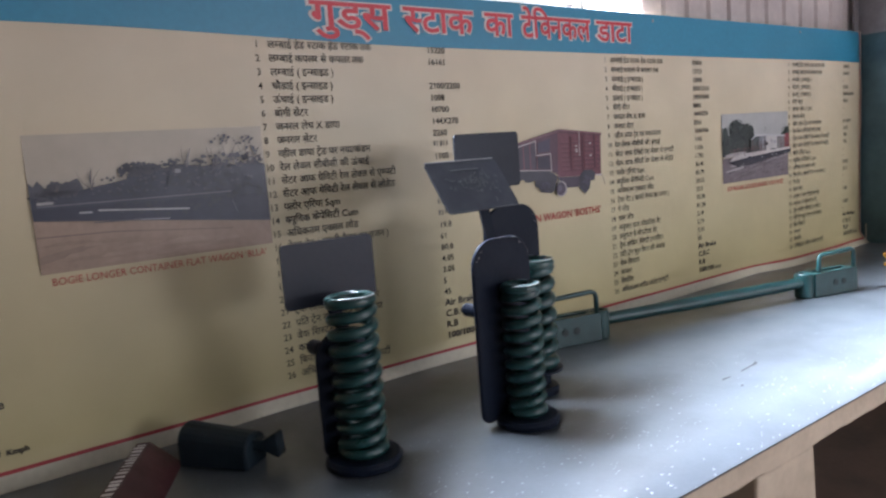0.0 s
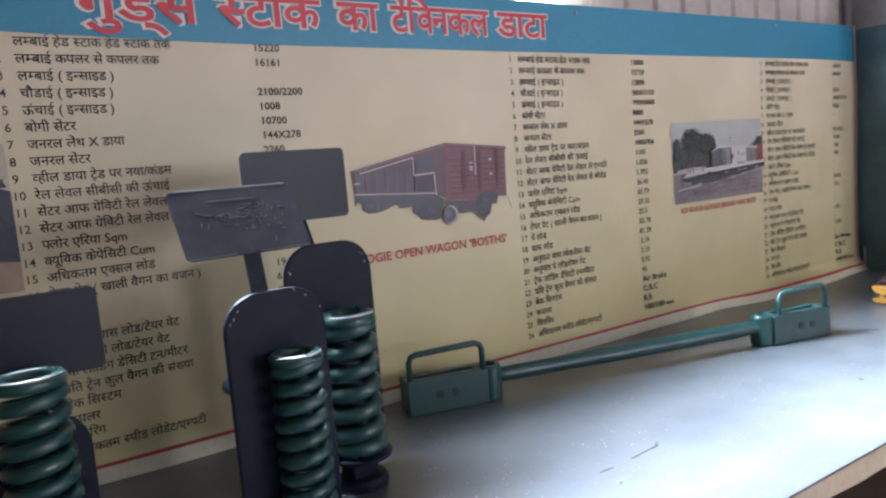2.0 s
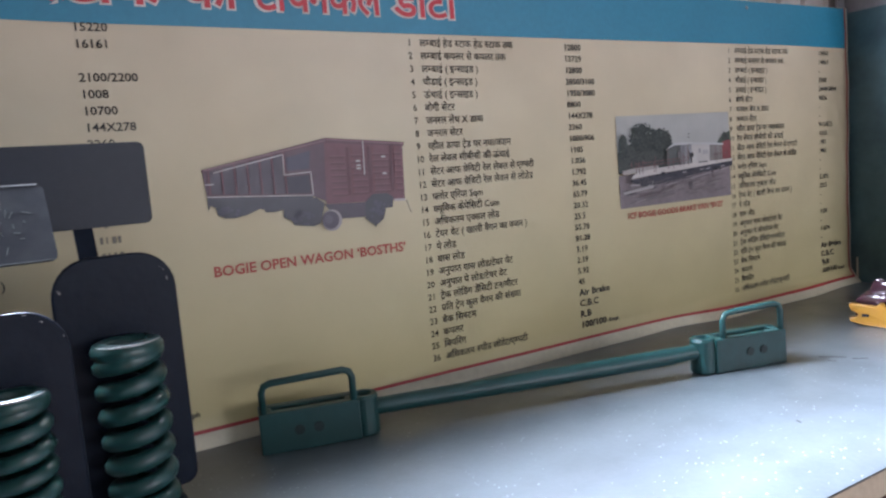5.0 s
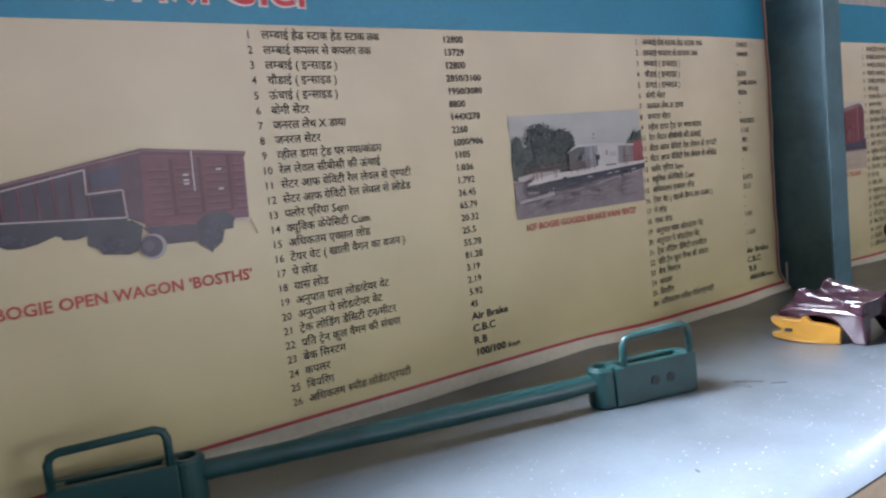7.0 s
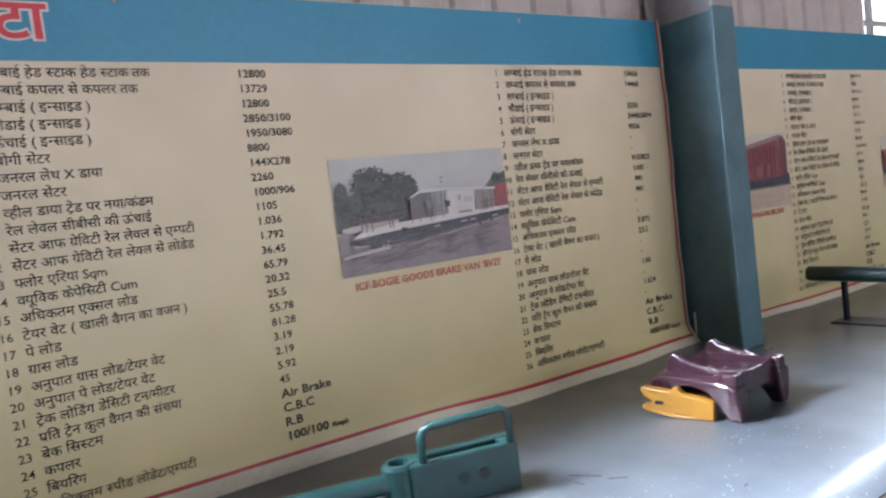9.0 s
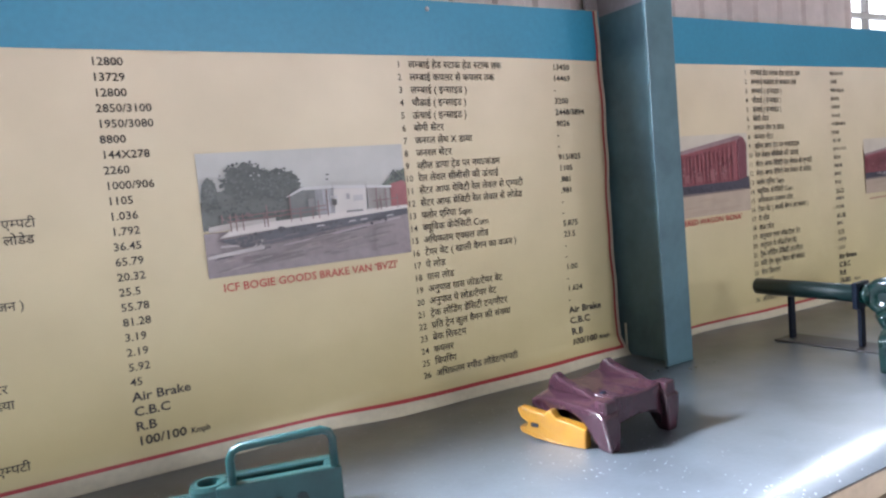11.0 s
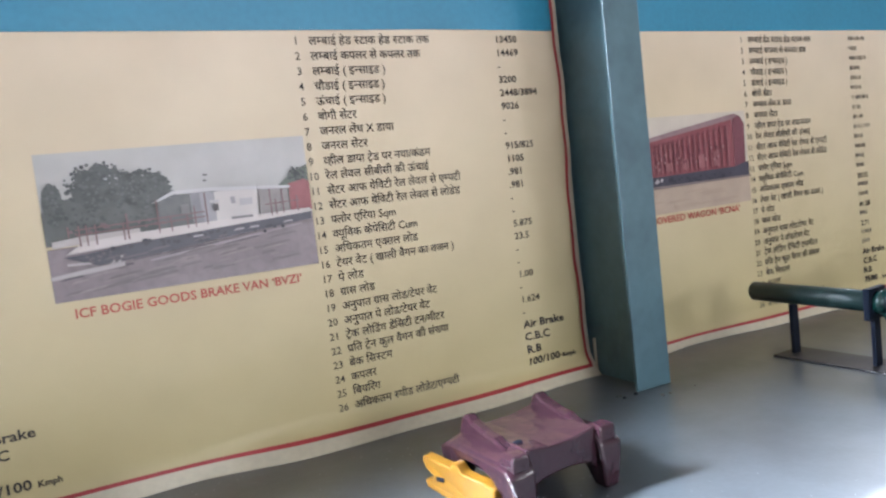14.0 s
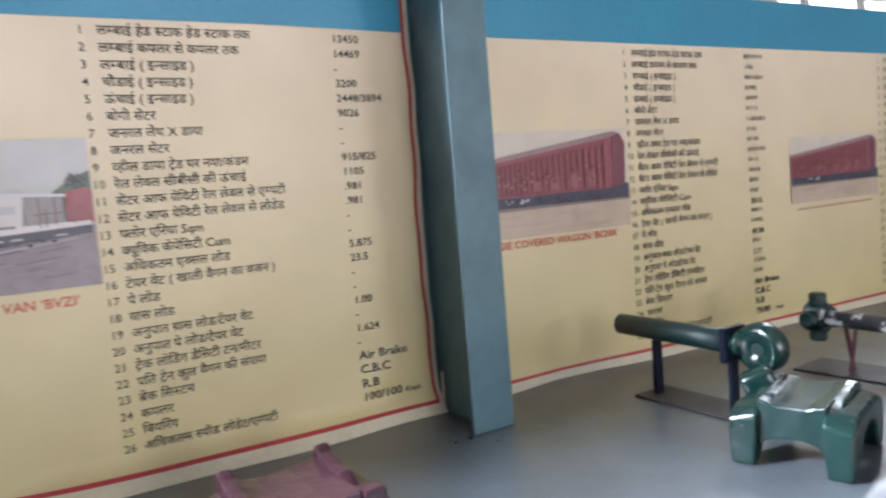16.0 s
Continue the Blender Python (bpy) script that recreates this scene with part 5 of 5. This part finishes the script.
# ---------------- exhibits at the start of the walk ----------------
brake = thing("brake_block", pose(0.345, 1.72, LEDGE, 0, 0, -118), "maroon-painted wedge block with white lettering strip", "block")
part("body", prism([(-0.05, 0), (0.085, 0), (0.016, 0.062), (-0.014, 0.062)], 0.36, "x", 0.004), M_MAROONBLK, brake)
r8 = random.Random(8)
u = 0.02
while u < 0.33:
    ln = r8.uniform(0.004, 0.012)
    part("letter_bar", boxed(u, u + ln, -0.009 + r8.uniform(-0.002, 0.003), 0.012, 0.0618, 0.0628), M_WHITE, brake, "unreadable white painted letter")
    u += ln + r8.uniform(0.006, 0.014)

shoe = thing("brake_shoe", pose(0.438, 1.685, LEDGE, 0, 0, -55), "blue-black rounded steel shoe with flared tail", "block")
prof = [(-0.042, 0), (0.042, 0), (0.043, 0.055)] + [(0.043 * math.cos(radians(k)), 0.055 + 0.04 * math.sin(radians(k))) for k in range(20, 180, 20)] + [(-0.043, 0.055)]
bm = prism(prof, 0.184, "x", 0.006)
for v in bm.verts:
    v.co.z *= 1.0 - 0.95 * max(0.0, v.co.x)
part("body", bm, M_SHOE, shoe)
bm = prism([(0.17, 0.036), (0.208, 0.039), (0.248, 0.024), (0.253, 0.032), (0.248, 0.08), (0.242, 0.083), (0.208, 0.062), (0.17, 0.064)], 0.03, "y", 0.004)
part("tail", moved(bm, Matrix.Translation((0, -0.012, 0))), M_SHOE, shoe)

# ---------------- crumbs of cement round the post's foot ----------------
rp = random.Random(21)
for k in range(8):
    a = radians(rp.uniform(150, 340))
    d, r = rp.uniform(0.075, 0.13), rp.uniform(0.002, 0.0055)
    crumb = part("cement_crumb", moved(lathe([(0.3 * r, 0), (r, 0.2 * r), (0.9 * r, 0.8 * r), (0.3 * r, 1.1 * r)], 6), pose(4.278 + d * math.cos(a), 1.60 + d * math.sin(a), LEDGE, 0, 0, rp.uniform(0, 90))), M_BLACK if k % 3 else M_UNDER)
    tagged(crumb, "small dark cement crumb beside the steel post", "crumb", "crumbs at the post's foot")

# ---------------- fixings ----------------
for x in (0.35, 2.452, 3.6):
    nail = new("banner_nail", None)
    nail.location = (x, by(x, 1.918) - 0.003, 1.918)
    tagged(nail, "small bright nail head fixing the banner", "nail", "nails along the banner")
    part("nail_head", moved(lathe([(0.006, 0), (0.007, 0.001), (0.005, 0.003), (0.002, 0.004)], 12), pose(0, 0, 0, 90, 0, 0)), M_CHIP, nail)
